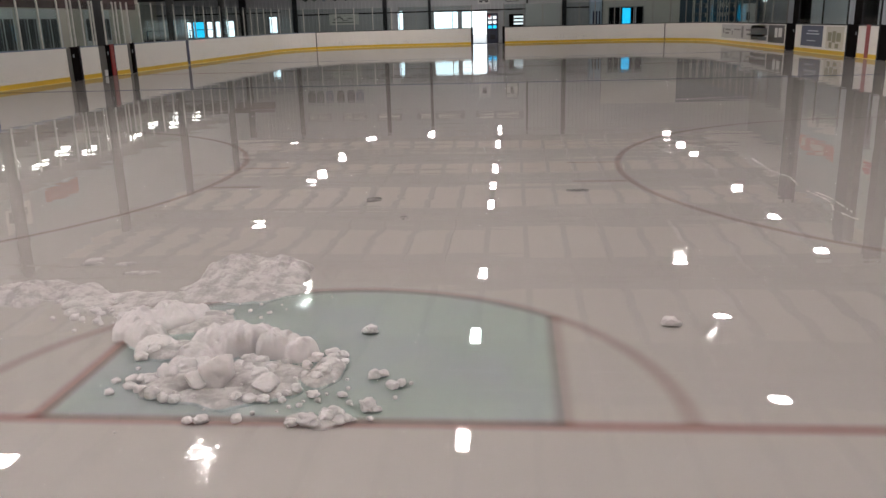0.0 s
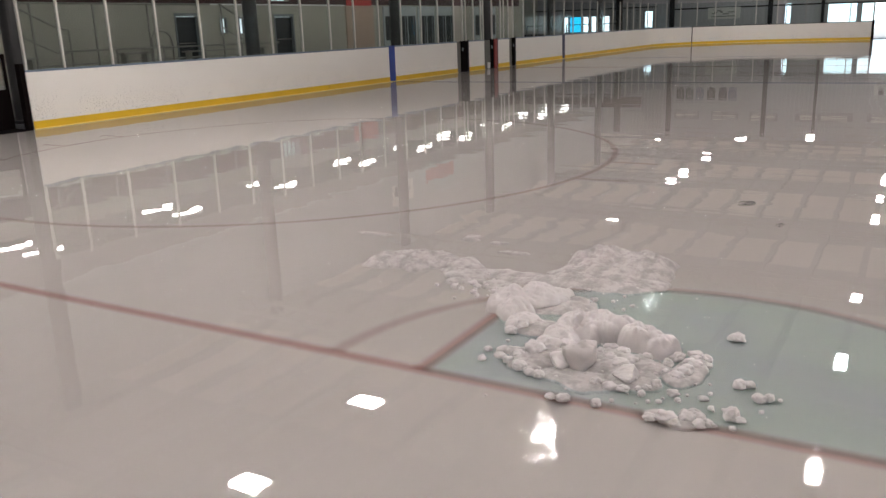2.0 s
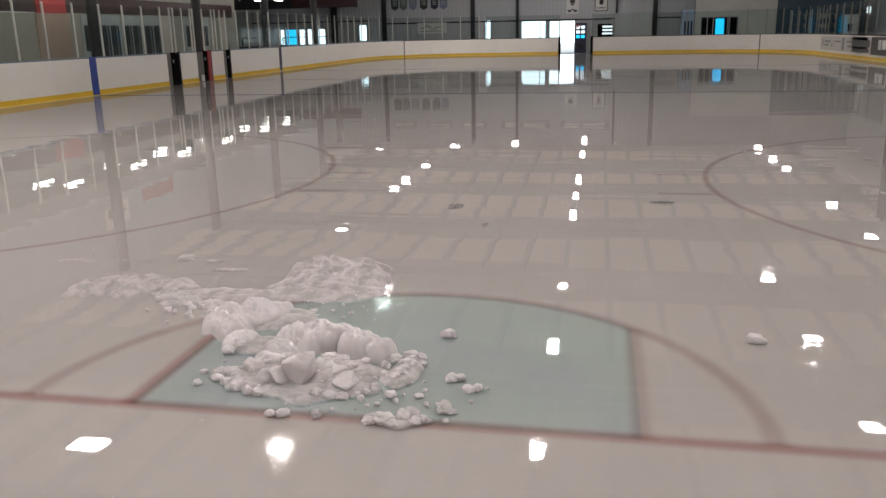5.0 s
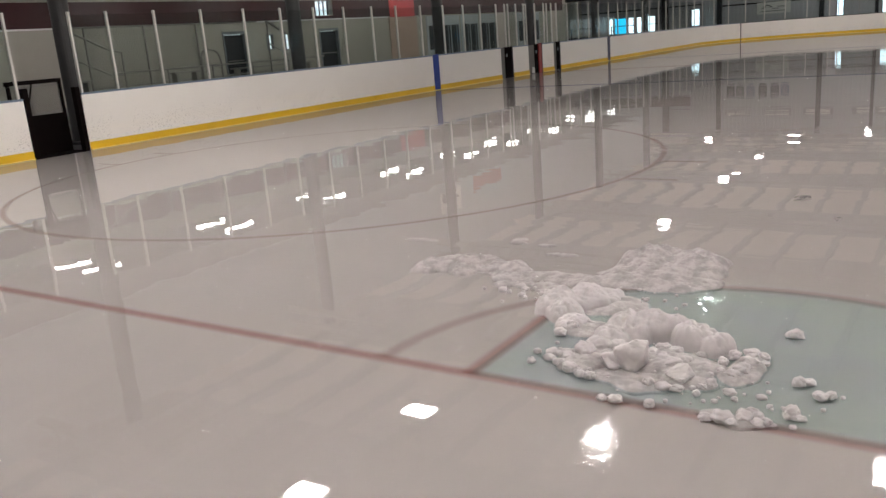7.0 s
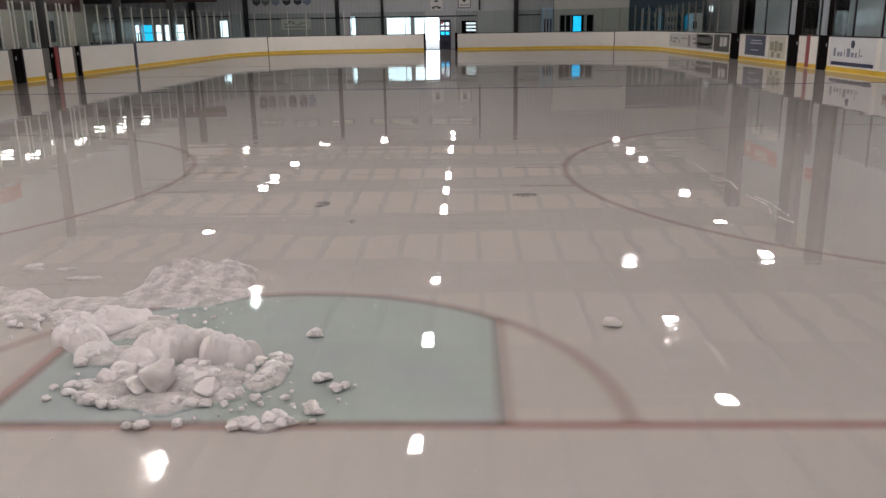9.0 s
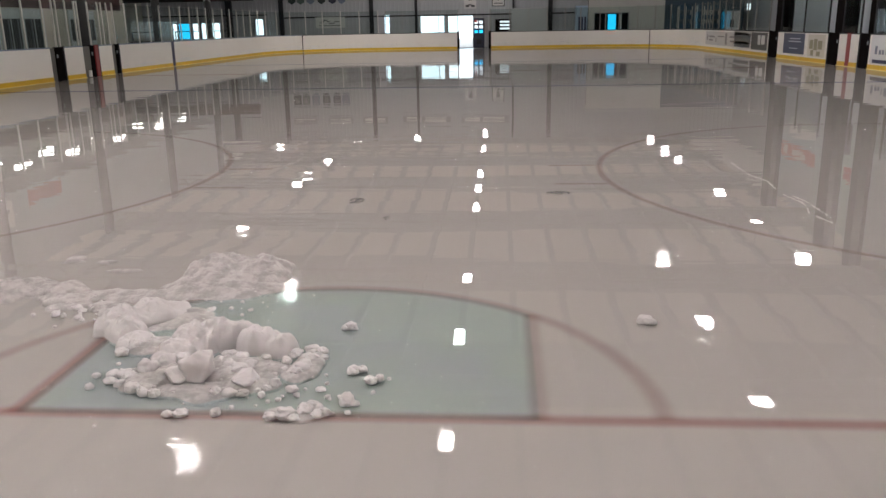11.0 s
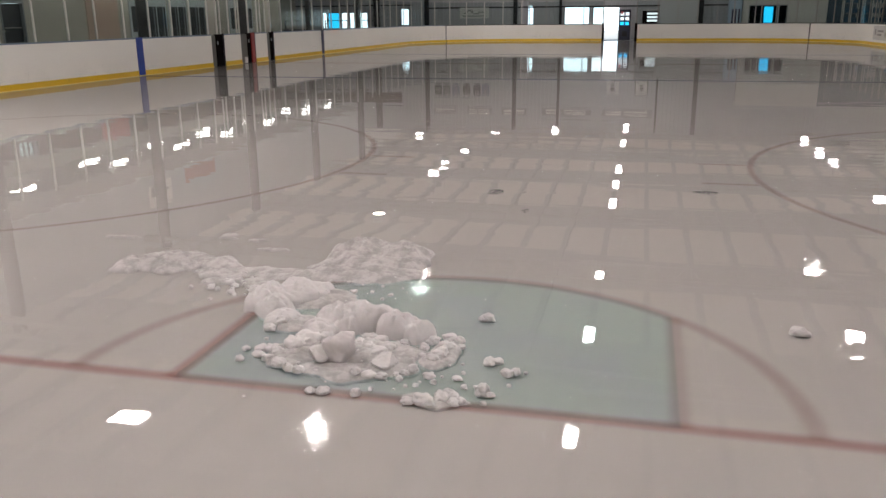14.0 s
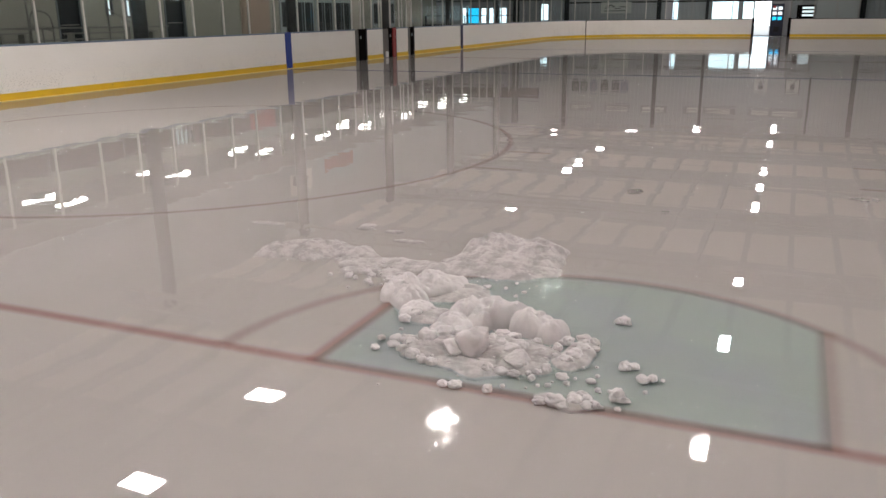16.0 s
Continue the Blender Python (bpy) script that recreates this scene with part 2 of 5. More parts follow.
def panel_metal(name, col, pitch, axis, depth=0.02):
    """Ribbed sheet cladding."""
    m, nt, p = tree(name)
    g = nt.nodes.new("ShaderNodeNewGeometry")
    w = nt.nodes.new("ShaderNodeTexWave")
    w.bands_direction, w.wave_profile = axis, "SIN"
    w.inputs["Scale"].default_value = 0.314 / pitch
    nt.links.new(g.outputs["Position"], w.inputs["Vector"])
    c = mix_of(nt, noise_of(nt, 0.5, 4), tuple(v * 0.85 for v in col), col)
    c = mix_of(nt, math_of(nt, "MULTIPLY", ramp_of(nt, noise_of(nt, 2.0, 6, 0.7, (1, 1, 0.2)), 0.55, 0.8), 0.3), c, tuple(v * 0.6 for v in col))
    nt.links.new(c, p.inputs["Base Color"])
    nt.links.new(bump_of(nt, ramp_of(nt, w.outputs[1], 0.75, 0.95), 1.0, depth), p.inputs["Normal"])
    p.inputs["Roughness"].default_value = 0.45
    return m


def snow_material(name, col, rough, thin=None):
    m, nt, p = tree(name)
    a, b = noise_of(nt, 9.0, 5, 0.65), noise_of(nt, 120.0, 4, 0.7)
    c = mix_of(nt, ramp_of(nt, a, 0.35, 0.75), tuple(v * 0.93 for v in col), col)
    nt.links.new(c, p.inputs["Base Color"])
    nt.links.new(bump_of(nt, b, 0.4, 0.003, bump_of(nt, noise_of(nt, 38.0, 4, 0.6), 0.35, 0.008)), p.inputs["Normal"])
    p.inputs["Roughness"].default_value = rough
    if thin:
        nt.links.new(math_of(nt, "ADD", thin[0], math_of(nt, "MULTIPLY", ramp_of(nt, noise_of(nt, 11.0, 6, 0.7), 0.36, 0.62), thin[1] - thin[0])), p.inputs["Alpha"])
    p.inputs["Subsurface Weight"].default_value = 1.0
    p.inputs["Subsurface Scale"].default_value = 1.0
    p.inputs["Subsurface Radius"].default_value = (0.055, 0.053, 0.055)
    return m


BED = ice_bed()
ICE = ice_film()
RED_LINE = dye("red_line_dye", (0.82, 0.62, 0.60), 0.95, True)
FAINT_LINE = dye("faint_red_dye", (0.86, 0.78, 0.76), 0.85, True)
BLUE_LINE = dye("blue_line_dye", (0.42, 0.48, 0.72), 0.9, True)
CREASE = dye("crease_dye", (0.84, 0.985, 0.97), 0.95, False, (0.835, 0.95, 1.0))
BOARD = board_white()
KICK = plain("yellow_plastic", (0.74, 0.47, 0.015), 0.42, var=0.18, wear=(0.35, 0.24, 0.04))
EDGE_GLINT = plain("pale_yellow_glint", (0.92, 0.74, 0.22), 0.4)
CAP = plain("blue_grey_cap", (0.16, 0.21, 0.28), 0.4)
BLUE = plain("blue_marker", (0.015, 0.045, 0.28), 0.4)
NAVY = plain("navy_marker", (0.012, 0.015, 0.06), 0.4)
RED = plain("red_marker", (0.27, 0.02, 0.018), 0.4)
BLACK = plain("black_rubber", (0.007, 0.005, 0.005), 0.85, spec=0.03)
SMOKE = plain("smoked_panel", (0.10, 0.095, 0.085), 0.35)
STEEL = plain("galvanised_steel", (0.30, 0.29, 0.27), 0.42, 0.6)
ALU = plain("aluminium_post", (0.64, 0.63, 0.59), 0.40, 0.3)
DARKSTEEL = plain("dark_steel", (0.022, 0.022, 0.025), 0.6, spec=0.25)
GLASS = pane_glass("shield_glass", (0.85, 0.89, 0.875))
WINGLASS = pane_glass("window_glass", (0.9, 0.95, 0.97))
WALL = plain("painted_block", (0.37, 0.355, 0.31), 0.7, var=0.1, bump=0.003)
MAROON = plain("maroon_paint", (0.034, 0.004, 0.005), 0.5, var=0.2)
BRIGHTRED = plain("bright_red_panel", (0.45, 0.03, 0.03), 0.45)
TAN = plain("tan_panel", (0.42, 0.31, 0.25), 0.6)
CONCRETE = plain("concrete", (0.30, 0.29, 0.28), 0.8, bump=0.003)
GREYCOL = plain("grey_column_paint", (0.03, 0.03, 0.031), 0.45)
RUBBER = plain("rubber_floor", (0.09, 0.09, 0.10), 0.8)
CLAD = panel_metal("white_cladding", (0.43, 0.445, 0.47), 0.3, "X")
SIDECLAD = panel_metal("grey_cladding", (0.42, 0.43, 0.45), 0.3, "Y")
CEIL = plain("roof_insulation", (0.86, 0.84, 0.80), 0.6, var=0.1)
ROOFING = plain("bare_roof_sheeting", (0.40, 0.385, 0.37), 0.6)
TRUSS = plain("roof_steel", (0.36, 0.345, 0.33), 0.5)
DARKDOOR = plain("dark_door_paint", (0.010, 0.013, 0.016), 0.4)
GREYFRAME = plain("grey_frame_paint", (0.18, 0.20, 0.21), 0.5)
WHITE = plain("white_paint", (0.75, 0.75, 0.74), 0.5)
def sheet_plastic():
    """Crinkled clear-grey sheeting that hangs in vertical folds."""
    m, nt, p = tree("crinkled_sheeting")
    c = mix_of(nt, noise_of(nt, 0.9, 4), (0.50, 0.53, 0.58), (0.64, 0.67, 0.72))
    nt.links.new(c, p.inputs["Base Color"])
    fold = noise_of(nt, 4.0, 4, 0.6, (1.0, 1.0, 0.18))
    nt.links.new(bump_of(nt, fold, 1.0, 0.05), p.inputs["Normal"])
    p.inputs["Roughness"].default_value = 0.14
    return m


def bright_lining():
    """Pale roof lining; daylight let through it stands in for lamplight on it."""
    m, nt, p = tree("brightened_roof_lining")
    nt.nodes.remove(p)
    t, d, x = (nt.nodes.new(k) for k in ("ShaderNodeBsdfTranslucent", "ShaderNodeBsdfDiffuse", "ShaderNodeMixShader"))
    c = mix_of(nt, noise_of(nt, 0.6, 4), (0.62, 0.57, 0.51), (0.74, 0.68, 0.61))
    nt.links.new(c, t.inputs[0])
    nt.links.new(c, d.inputs[0])
    x.inputs[0].default_value = 0.91
    for k, n in enumerate((t, d)):
        nt.links.new(n.outputs[0], x.inputs[k + 1])
    nt.links.new(x.outputs[0], nt.nodes["Material Output"].inputs[0])
    return m


SHEETING = sheet_plastic()
BRIGHT_LINING = bright_lining()
SNOW = snow_material("packed_snow", (0.66, 0.625, 0.622), 0.6)
WETSNOW = snow_material("wet_snow", (0.585, 0.553, 0.545), 0.40, (0.66, 0.95))
SLUSH = snow_material("wet_slush", (0.70, 0.70, 0.695), 0.15, (0.06, 0.30))
HIGHBAY = glow("lamp_lens", (1.0, 0.925, 0.895), LAMP)
TUBE = glow("strip_lamp_lens", (1.0, 0.94, 0.91), STRIP)
CYAN_GLOW = glow("cyan_glow", (0.02, 0.55, 1.0), 1.6)
LIT_WHITE = glow("lit_white", (0.85, 0.93, 1.0), 1.4)
DAYLIGHT = glow("daylight_haze", (0.80, 0.92, 1.0), 3.0)
PAVING = plain("outdoor_paving", (0.45, 0.44, 0.42), 0.85)

# ---- ground, ice and hall ----
bm = bmesh.new()
box(bm, -400, 400, -400, 400, -0.40, -0.12)
solid("ground", bm, PAVING, "pale paving around the ice hall", "ground", kind="structure")


solid("backdrop", boxes((-150, 150, 110, 110.5, -0.4, 60)), DAYLIGHT, "bright hazy daylight beyond the hall", "backdrop", kind="structure")


def rounded(x0, x1, y0, y1, r, n=14):
    pts = []
    for cx, cy, a in ((x1 - r, y0 + r, -90), (x1 - r, y1 - r, 0), (x0 + r, y1 - r, 90), (x0 + r, y0 + r, 180)):
        for k in range(n + 1):
            t = radians(a + 90 * k / n)
            pts.append((cx + r * math.cos(t), cy + r * math.sin(t)))
    return pts


for name, z, m, label in (("ice_bed", -0.010, BED, "white-painted bed under the clear ice"), ("ice_floor", 0.0, ICE, "wet glossy grey-white rink ice with a film of water")):
    bm = bmesh.new()
    bm.faces.new([bm.verts.new((x, y, z)) for x, y in rounded(XL - 0.05, XR + 0.05, YN - 0.05, YF + 0.05, RC)])
    sheet = solid(name, bm, m, label, "ice", kind="structure")
sheet.visible_shadow = False      # the clear ice lets the light through to its bed
bm = boxes((WX0, WX1, WY0, WY1, -0.12, -0.03))
solid("floor", bm, RUBBER, "black rubber flooring round the rink", "floor", kind="structure")


def wall_with_holes(axis, at, thick, a0, a1, z0, z1, holes, name, material, label):
    """A wall in the plane axis = at, with rectangular openings (a, b, low, high) right through it."""
    cuts = sorted({a0, a1, *(h[0] for h in holes), *(h[1] for h in holes)})
    b = bmesh.new()
    for u, v in zip(cuts, cuts[1:]):
        spans = [(z0, z1)]
        for h in holes:
            if h[0] <= u + 1e-6 and h[1] >= v - 1e-6:
                spans = [s for lo, hi in spans for s in ((lo, min(hi, h[2])), (max(lo, h[3]), hi)) if s[1] - s[0] > 1e-4]
        for lo, hi in spans:
            box(b, *((at, at + thick, u, v) if axis == "x" else (u, v, at, at + thick)), lo, hi)
    return solid(name, b, material, label, "wall", kind="structure")


FAR_HOLES = [(-24.66, -24.30, 0.94, 2.11), (-24.12, -23.18, 0.94, 2.11), (-23.05, -22.55, 0.94, 2.11), (-22.35, -21.80, 0.94, 2.11), (-21.60, -20.82, 0.94, 2.11),
             (-18.0, -17.36, 1.15, 2.35), (-7.85, -7.45, 0.6, 2.5), (-5.05, -3.22, 0.2, 2.35), (-2.90, -1.02, -0.03, 2.32)]
wall_with_holes("y", WY1, 0.25, -27.2, WX1 + 0.25, -0.1, ROOF + 0.2, FAR_HOLES, "wall_far", CLAD, "white ribbed metal end wall with door and windows")
wall_with_holes("y", WY0 - 0.25, 0.25, WX0 - 0.25, WX1 + 0.25, -0.1, ROOF + 0.2, [], "wall_near", CLAD, "white ribbed metal end wall")
LEFT_HOLES = [(18.95, 20.15, 0.45, 2.55), (24.45, 25.75, 0.45, 2.50), (21.30, 21.60, 1.80, 2.33), (22.35, 22.60, 1.75, 2.33), (24.4, 25.5, 3.05, 3.65)]
wall_with_holes("x", WX0 - 0.25, 0.25, WY0, 50.0, -0.1, ROOF + 0.2, LEFT_HOLES, "wall_stands", WALL, "cream painted block wall behind the stands")
wall_with_holes("x", -27.2, 0.25, 50.0, WY1, -0.1, ROOF + 0.2, [], "wall_lobby", WALL, "cream painted wall of the lobby corner")
solid("wall_return", boxes((-27.2, WX0 - 0.25, 49.75, 50.0, -0.1, ROOF + 0.2)), WALL, "cream painted return wall", "wall", kind="structure")
wall_with_holes("x", WX1, 0.25, WY0, WY1, -0.1, ROOF + 0.2, [(43.0, 46.0, 0.9, 3.2), (48.0, 51.0, 0.9, 3.2)], "wall_right", SIDECLAD, "grey ribbed metal side wall")
solid("partition", boxes((15.4, 15.6, WY0, 40.6, -0.03, ROOF)), SHEETING, "crinkled grey sheeting partition behind the bench boxes", "wall", kind="structure")
BAYS = [(-2.9 + 8.75 * k, 1.2 + 8.75 * k) for k in range(8)]          # bays of closed roofing
LIGHT_BAYS = [(WY0, BAYS[0][0])] + [(p[1], q[0]) for p, q in zip(BAYS, BAYS[1:])]
bm = boxes((-27.2, -17.4, WY0 - 0.25, WY1 + 0.25, ROOF, ROOF + 0.2), (15.35, WX1 + 0.25, WY0 - 0.25, WY1 + 0.25, ROOF, ROOF + 0.2), (-17.4, 15.35, WY0 - 0.25, WY0, ROOF, ROOF + 0.2))
for y0, y1 in BAYS:
    box(bm, -17.4, 15.35, y0, min(y1, WY1 + 0.25), ROOF, ROOF + 0.2)
solid("ceiling", bm, CEIL, "pale insulated roof lining", "ceiling", kind="structure")
# daylight through these bays is added, to brighten the lining mirrored in the ice
for y0, y1 in LIGHT_BAYS:
    bm = bmesh.new()
    bm.faces.new([bm.verts.new(p) for p in ((-17.4, y0, ROOF + 0.002), (15.35, y0, ROOF + 0.002), (15.35, y1, ROOF + 0.002), (-17.4, y1, ROOF + 0.002))])
    solid("roof_lining_bay", bm, BRIGHT_LINING, "pale roof lining, brightened by daylight let in through it", "ceiling", kind="structure")
solid("low_ceiling", boxes((WX0, -17.6, WY0, 49.9, 4.25, 4.45)), CONCRETE, "grey concrete slab over the stands", "ceiling", kind="structure")

# roof steel
bm = bmesh.new()
for k in range(-10, 10):
    x = 1.6 * k - 0.1
    if -17.3 < x < 15.2:
        box(bm, x - 0.10, x + 0.10, WY0, WY1, ROOF - 0.22, ROOF - 0.002)
for y0, y1 in BAYS:
    solid("roof_bay", boxes((-17.4, 15.35, y0, min(y1, WY1), ROOF - 0.03, ROOF - 0.004)), ROOFING, "darker grey bay of bare roof sheeting", "ceiling", kind="structure")
solid("roof_purlins", bm, TRUSS, "grey steel roof purlins", "beam", kind="structure")
for y in [v for y0, y1 in BAYS for v in (y0 + 0.3,) if v < WY1]:
    bm = boxes((-17.4, 15.3, y - 0.12, y + 0.12, 6.86, 6.97), (-17.4, 15.3, y - 0.10, y + 0.10, 6.36, 6.44))
    x = -17.0
    while x < 14.5:
        tube(bm, [(x, y, 6.42), (x + 0.55, y, 6.88)], 0.03, 6)
        tube(bm, [(x + 0.55, y, 6.88), (x + 1.1, y, 6.42)], 0.03, 6)
        x += 1.1
    solid("roof_truss", bm, TRUSS, "grey steel roof truss", "truss", "roof trusses", "structure")


# ---- lamps ----
def drop_lens(wx, wy, z0, z1):
    """A prismatic drop lens, open at its top, a little narrower below."""
    b = bmesh.new()
    r = [[b.verts.new((x * wx / 2 * k, y * wy / 2 * k, z)) for x, y in ((-1, -1), (1, -1), (1, 1), (-1, 1))] for k, z in ((1.0, z1), (0.86, z0))]
    b.faces.new(r[1][::-1])
    for k in range(4):
        b.faces.new((r[0][k], r[1][k], r[1][(k + 1) % 4], r[0][(k + 1) % 4]))
    return b


def high_bay(x, y, wx, wy):
    wx, wy = wx * 0.77, wy * 0.77
    t = thing("high_bay_lamp", "lit white high-bay lamp under the roof", "ceiling lamp", "high-bay lamps", at=(x, y, 6.2))
    part("housing", boxes((-wx / 2 - 0.04, wx / 2 + 0.04, -wy / 2 - 0.04, wy / 2 + 0.04, 0.012, 0.09)), WHITE, t, bevel=0.01)
    part("lens", drop_lens(wx, wy, -0.065, 0.008), HIGHBAY, t, "glowing lens")
    part("rod", tube(bmesh.new(), [(0, 0, 0.09), (0, 0, 1.004)], 0.012, 6), STEEL, t)


# unseen lamps (y under 6, plus 7.7 and 8.0) added to light near ice
for x, ys, wx, wy in ((0.0, (-4.7, 0.6, 5.9, 11.2, 16.5, 21.8, 32.2, 36.3, 40.8, 49.7, 57.6), 0.34, 0.95), (6.6, (-3.0, 2.4, 7.7, 13.0, 18.0, 23.7), 0.5, 0.62),
                      (11.4, (-3.0, 3.0, 8.0, 24.3, 29.5, 35.2, 44.6, 48.5, 53.4), 0.5, 0.6), (-4.9, (-5.0, 0.0, 5.0, 10.3, 55.4), 0.5, 0.6), (-5.6, (20.6,), 0.5, 0.6),
                      (-8.95, (-3.0, 1.5, 6.3, 10.0, 53.4), 0.9, 0.62), (-9.4, (28.3, 37.5, 40.0, 45.4), 0.52, 0.5), (-14.0, (51.8,), 0.5, 0.5)):
    for y in ys:
        high_bay(x, y, wx, wy)


def strip_lamp(x, y):
    t = thing("strip_lamp", "lit white strip lamp hung over the stands", "ceiling lamp", "strip lamps", at=(x, y, 3.95))
    part("body", boxes((-0.09, 0.09, -0.62, 0.62, 0.045, 0.09)), WHITE, t, bevel=0.01)
    part("tube", tube(bmesh.new(), [(0, -0.6, 0), (0, 0.6, 0)], 0.06, 4), TUBE, t, "glowing tube")
    for s in (-0.5, 0.5):
        part("hanger", tube(bmesh.new(), [(0, s, 0.09), (0, s, 0.304)], 0.008, 6), STEEL, t)


for y in (5.0, 10.0, 15.3, 20.3, 25.8, 30.7, 35.0, 40.1, 45.5, 49.2):
    strip_lamp(-21.1, y)
    strip_lamp(-19.8, y + 0.1)


# ---- markings in the ice ----
def line_mesh(name, pts, width, material, label, z, closed=False):
    n = len(pts)
    me = bpy.data.meshes.new(name)
    verts, faces, uvs = [], [], []
    for i, p in enumerate(pts):
        q, r = (pts[(i + 1) % n], pts[i - 1]) if closed else (pts[min(i + 1, n - 1)], pts[max(i - 1, 0)])
        d = (Vector(q) - Vector(r)).normalized()
        o = Vector((d.y, -d.x)) * width / 2
        verts += [(p[0] + o.x, p[1] + o.y, z), (p[0] - o.x, p[1] - o.y, z)]
    for i in range(n if closed else n - 1):
        j = (i + 1) % n
        faces.append((2 * i, 2 * j, 2 * j + 1, 2 * i + 1))
    me.from_pydata(verts, [], faces)
    layer = me.uv_layers.new(name="UVMap")
    for k, lp in enumerate(me.loops):
        layer.data[k].uv = (0.0, float(lp.vertex_index % 2))
    me.materials.append(material)
    me.update()
    if me.polygons[0].normal.z < 0:
        me.flip_normals()
    ob = tagged(new(name, me), label, "ice marking", kind="structure")
    ob.visible_shadow = False
    return ob


def arc(cx, cy, r, a0, a1, n=48):
    return [(cx + r * math.cos(radians(a0 + (a1 - a0) * k / n)), cy + r * math.sin(radians(a0 + (a1 - a0) * k / n))) for k in range(n + 1)]


CB, CR, CY = 1.215, 1.775, 0.10     # crease half width, arc radius and centre
top = CY + math.sqrt(CR ** 2 - CB ** 2)
a = math.degrees(math.acos(CB / CR))
bm = bmesh.new()
bm.faces.new([bm.verts.new((x, y, 0.0007)) for x, y in [(-CB, 0.02), (CB, 0.02)] + arc(0, CY, CR, a, 180 - a, 40)])
solid("goal_crease", bm, CREASE, "pale blue-green goal crease painted under wet ice", "ice marking", kind="structure").visible_shadow = False
line_mesh("crease_arc", arc(0, CY, CR, -2, 182, 72), 0.16, FAINT_LINE, "faded red arc of the goal crease", 0.0016)
for s in (-1, 1):
    line_mesh("crease_side_line", [(s * CB, 0.02), (s * (CB + 0.01), top)], 0.145, RED_LINE if s < 0 else FAINT_LINE, "faded red side line of the crease", 0.0013)
line_mesh("goal_line", [(XL + 1.6, 0.02), (XR - 1.6, 0.03)], 0.145, RED_LINE, "faded red goal line across the ice", 0.0010)
for s, cx, cy in ((-1, -6.95, 6.03), (1, 6.80, 6.18)):
    line_mesh("face_off_circle", arc(cx, cy, 4.58, 0, 357.5, 143), 0.12, FAINT_LINE, "faded red face-off circle in the ice", 0.0007, True)
    for e in (-1, 1):
        for v in (-0.6, 0.6):
            r = math.sqrt(4.58 ** 2 - 0.36)
            line_mesh("hash_mark", [(cx + e * (r + 0.05), cy + v), (cx + e * (r + 0.62), cy + v)], 0.11, FAINT_LINE, "short faded red hash mark", 0.0011)
line_mesh("near_blue_line", [(XL, 20.1), (XR, 20.1)], 0.34, BLUE_LINE, "dull blue line across the ice", 0.0012)
line_mesh("centre_line", [(XL, 28.0), (XR, 28.0)], 0.34, RED_LINE, "faded red centre line across the ice", 0.0012)
line_mesh("far_blue_line", [(XL, 35.7), (XR, 35.7)], 0.34, BLUE_LINE, "dull blue line across the ice", 0.0012)
line_mesh("far_goal_line", [(XL + 1.4, 53.4), (XR - 1.4, 53.4)], 0.085, RED_LINE, "faded red goal line across the ice", 0.0012)

# ---- dasher boards ----
OUT = 0.11


def board(pts, label, name="dasher_board", cap=CAP, kick=True):
    """A run of boards along pts, the ice on the right hand of the way: facing, yellow kick plate, cap rail."""
    t = thing(name, label, "rink boards", "dasher boards")
    part("facing", sweep(bmesh.new(), pts, 0.0, -OUT, 0.0, BH - 0.03), BOARD, t)
    if kick:
        part("kick_plate", sweep(bmesh.new(), pts, 0.008, -0.004, 0.004, 0.165), KICK, t, "scuffed yellow kick plate")
        # pale strip that paints in the light caught at the edge of the ice
        part("edge_glint", sweep(bmesh.new(), pts, 0.040, 0.0085, 0.002, 0.020), EDGE_GLINT, t, "pale yellow strip for the bright line along the ice")
    part("cap_rail", sweep(bmesh.new(), pts, 0.012, -OUT - 0.02, BH - 0.028, BH + 0.012), cap, t, "blue-grey cap rail")
    return t


def left_run(y0, y1):
    return [(XL, y0), (XL, y1)]


def corner(cx, cy, a0, a1, n=12):
    return arc(cx, cy, RC, a0, a1, n)


LTC, RTC = (XL + RC, YF - RC), (XR - RC, YF - RC)
A1 = math.degrees(math.atan2(54.92 - LTC[1], -12.74 - LTC[0]))
A2 = math.degrees(math.atan2(55.2 - RTC[1], 11.09 - RTC[0]))
board([(6.0, YN), (XL + RC, YN)] + corner(XL + RC, YN + RC, 270, 180) + [(XL, 5.68)], "scuffed white rink boards curving behind the goal")
left_a = board(left_run(6.92, 24.75), "scuffed white rink boards with yellow kick plate before the stands")
part("blue_stripe", boxes((XL + 0.016, XL - 0.05, 20.02, 20.36, 0.003, BH + 0.016)), BLUE, left_a, "blue line marker")
board(left_run(25.72, 27.05), "short white rink board panel between bench doors")
left_b = board(left_run(28.32, 29.42), "short white rink board panel between bench doors")
left_c = board(left_run(30.1, LTC[1]) + corner(*LTC, 180, A1)[1:], "white rink boards curving into the far corner")
part("blue_stripe", boxes((XL + 0.016, XL - 0.05, 35.55, 35.86, 0.003, BH + 0.016)), NAVY, left_c, "dark blue line marker")
far_a = board(corner(*LTC, A1 - 0.15, 90) + [(-2.02, YF)], "white rink boards with yellow kick plate at the far end", cap=DARKSTEEL)
far_b = board([(0.42, YF)] + corner(*RTC, 90, A2 + 0.15), "white rink boards with yellow kick plate at the far end", cap=DARKSTEEL)
p1, p2 = corner(*LTC, A1, A1 - 0.25, 1)[0], corner(*RTC, A2, A2 - 0.25, 1)[0]
for p, t in ((p1, far_a), (p2, far_b)):
    q = Vector(p).to_3d()
    part("joint", tube(bmesh.new(), [q + Vector((0, -0.01, 0.004)), q + Vector((0, -0.01, BH))], 0.03, 8), DARKSTEEL, t, "dark open panel joint")
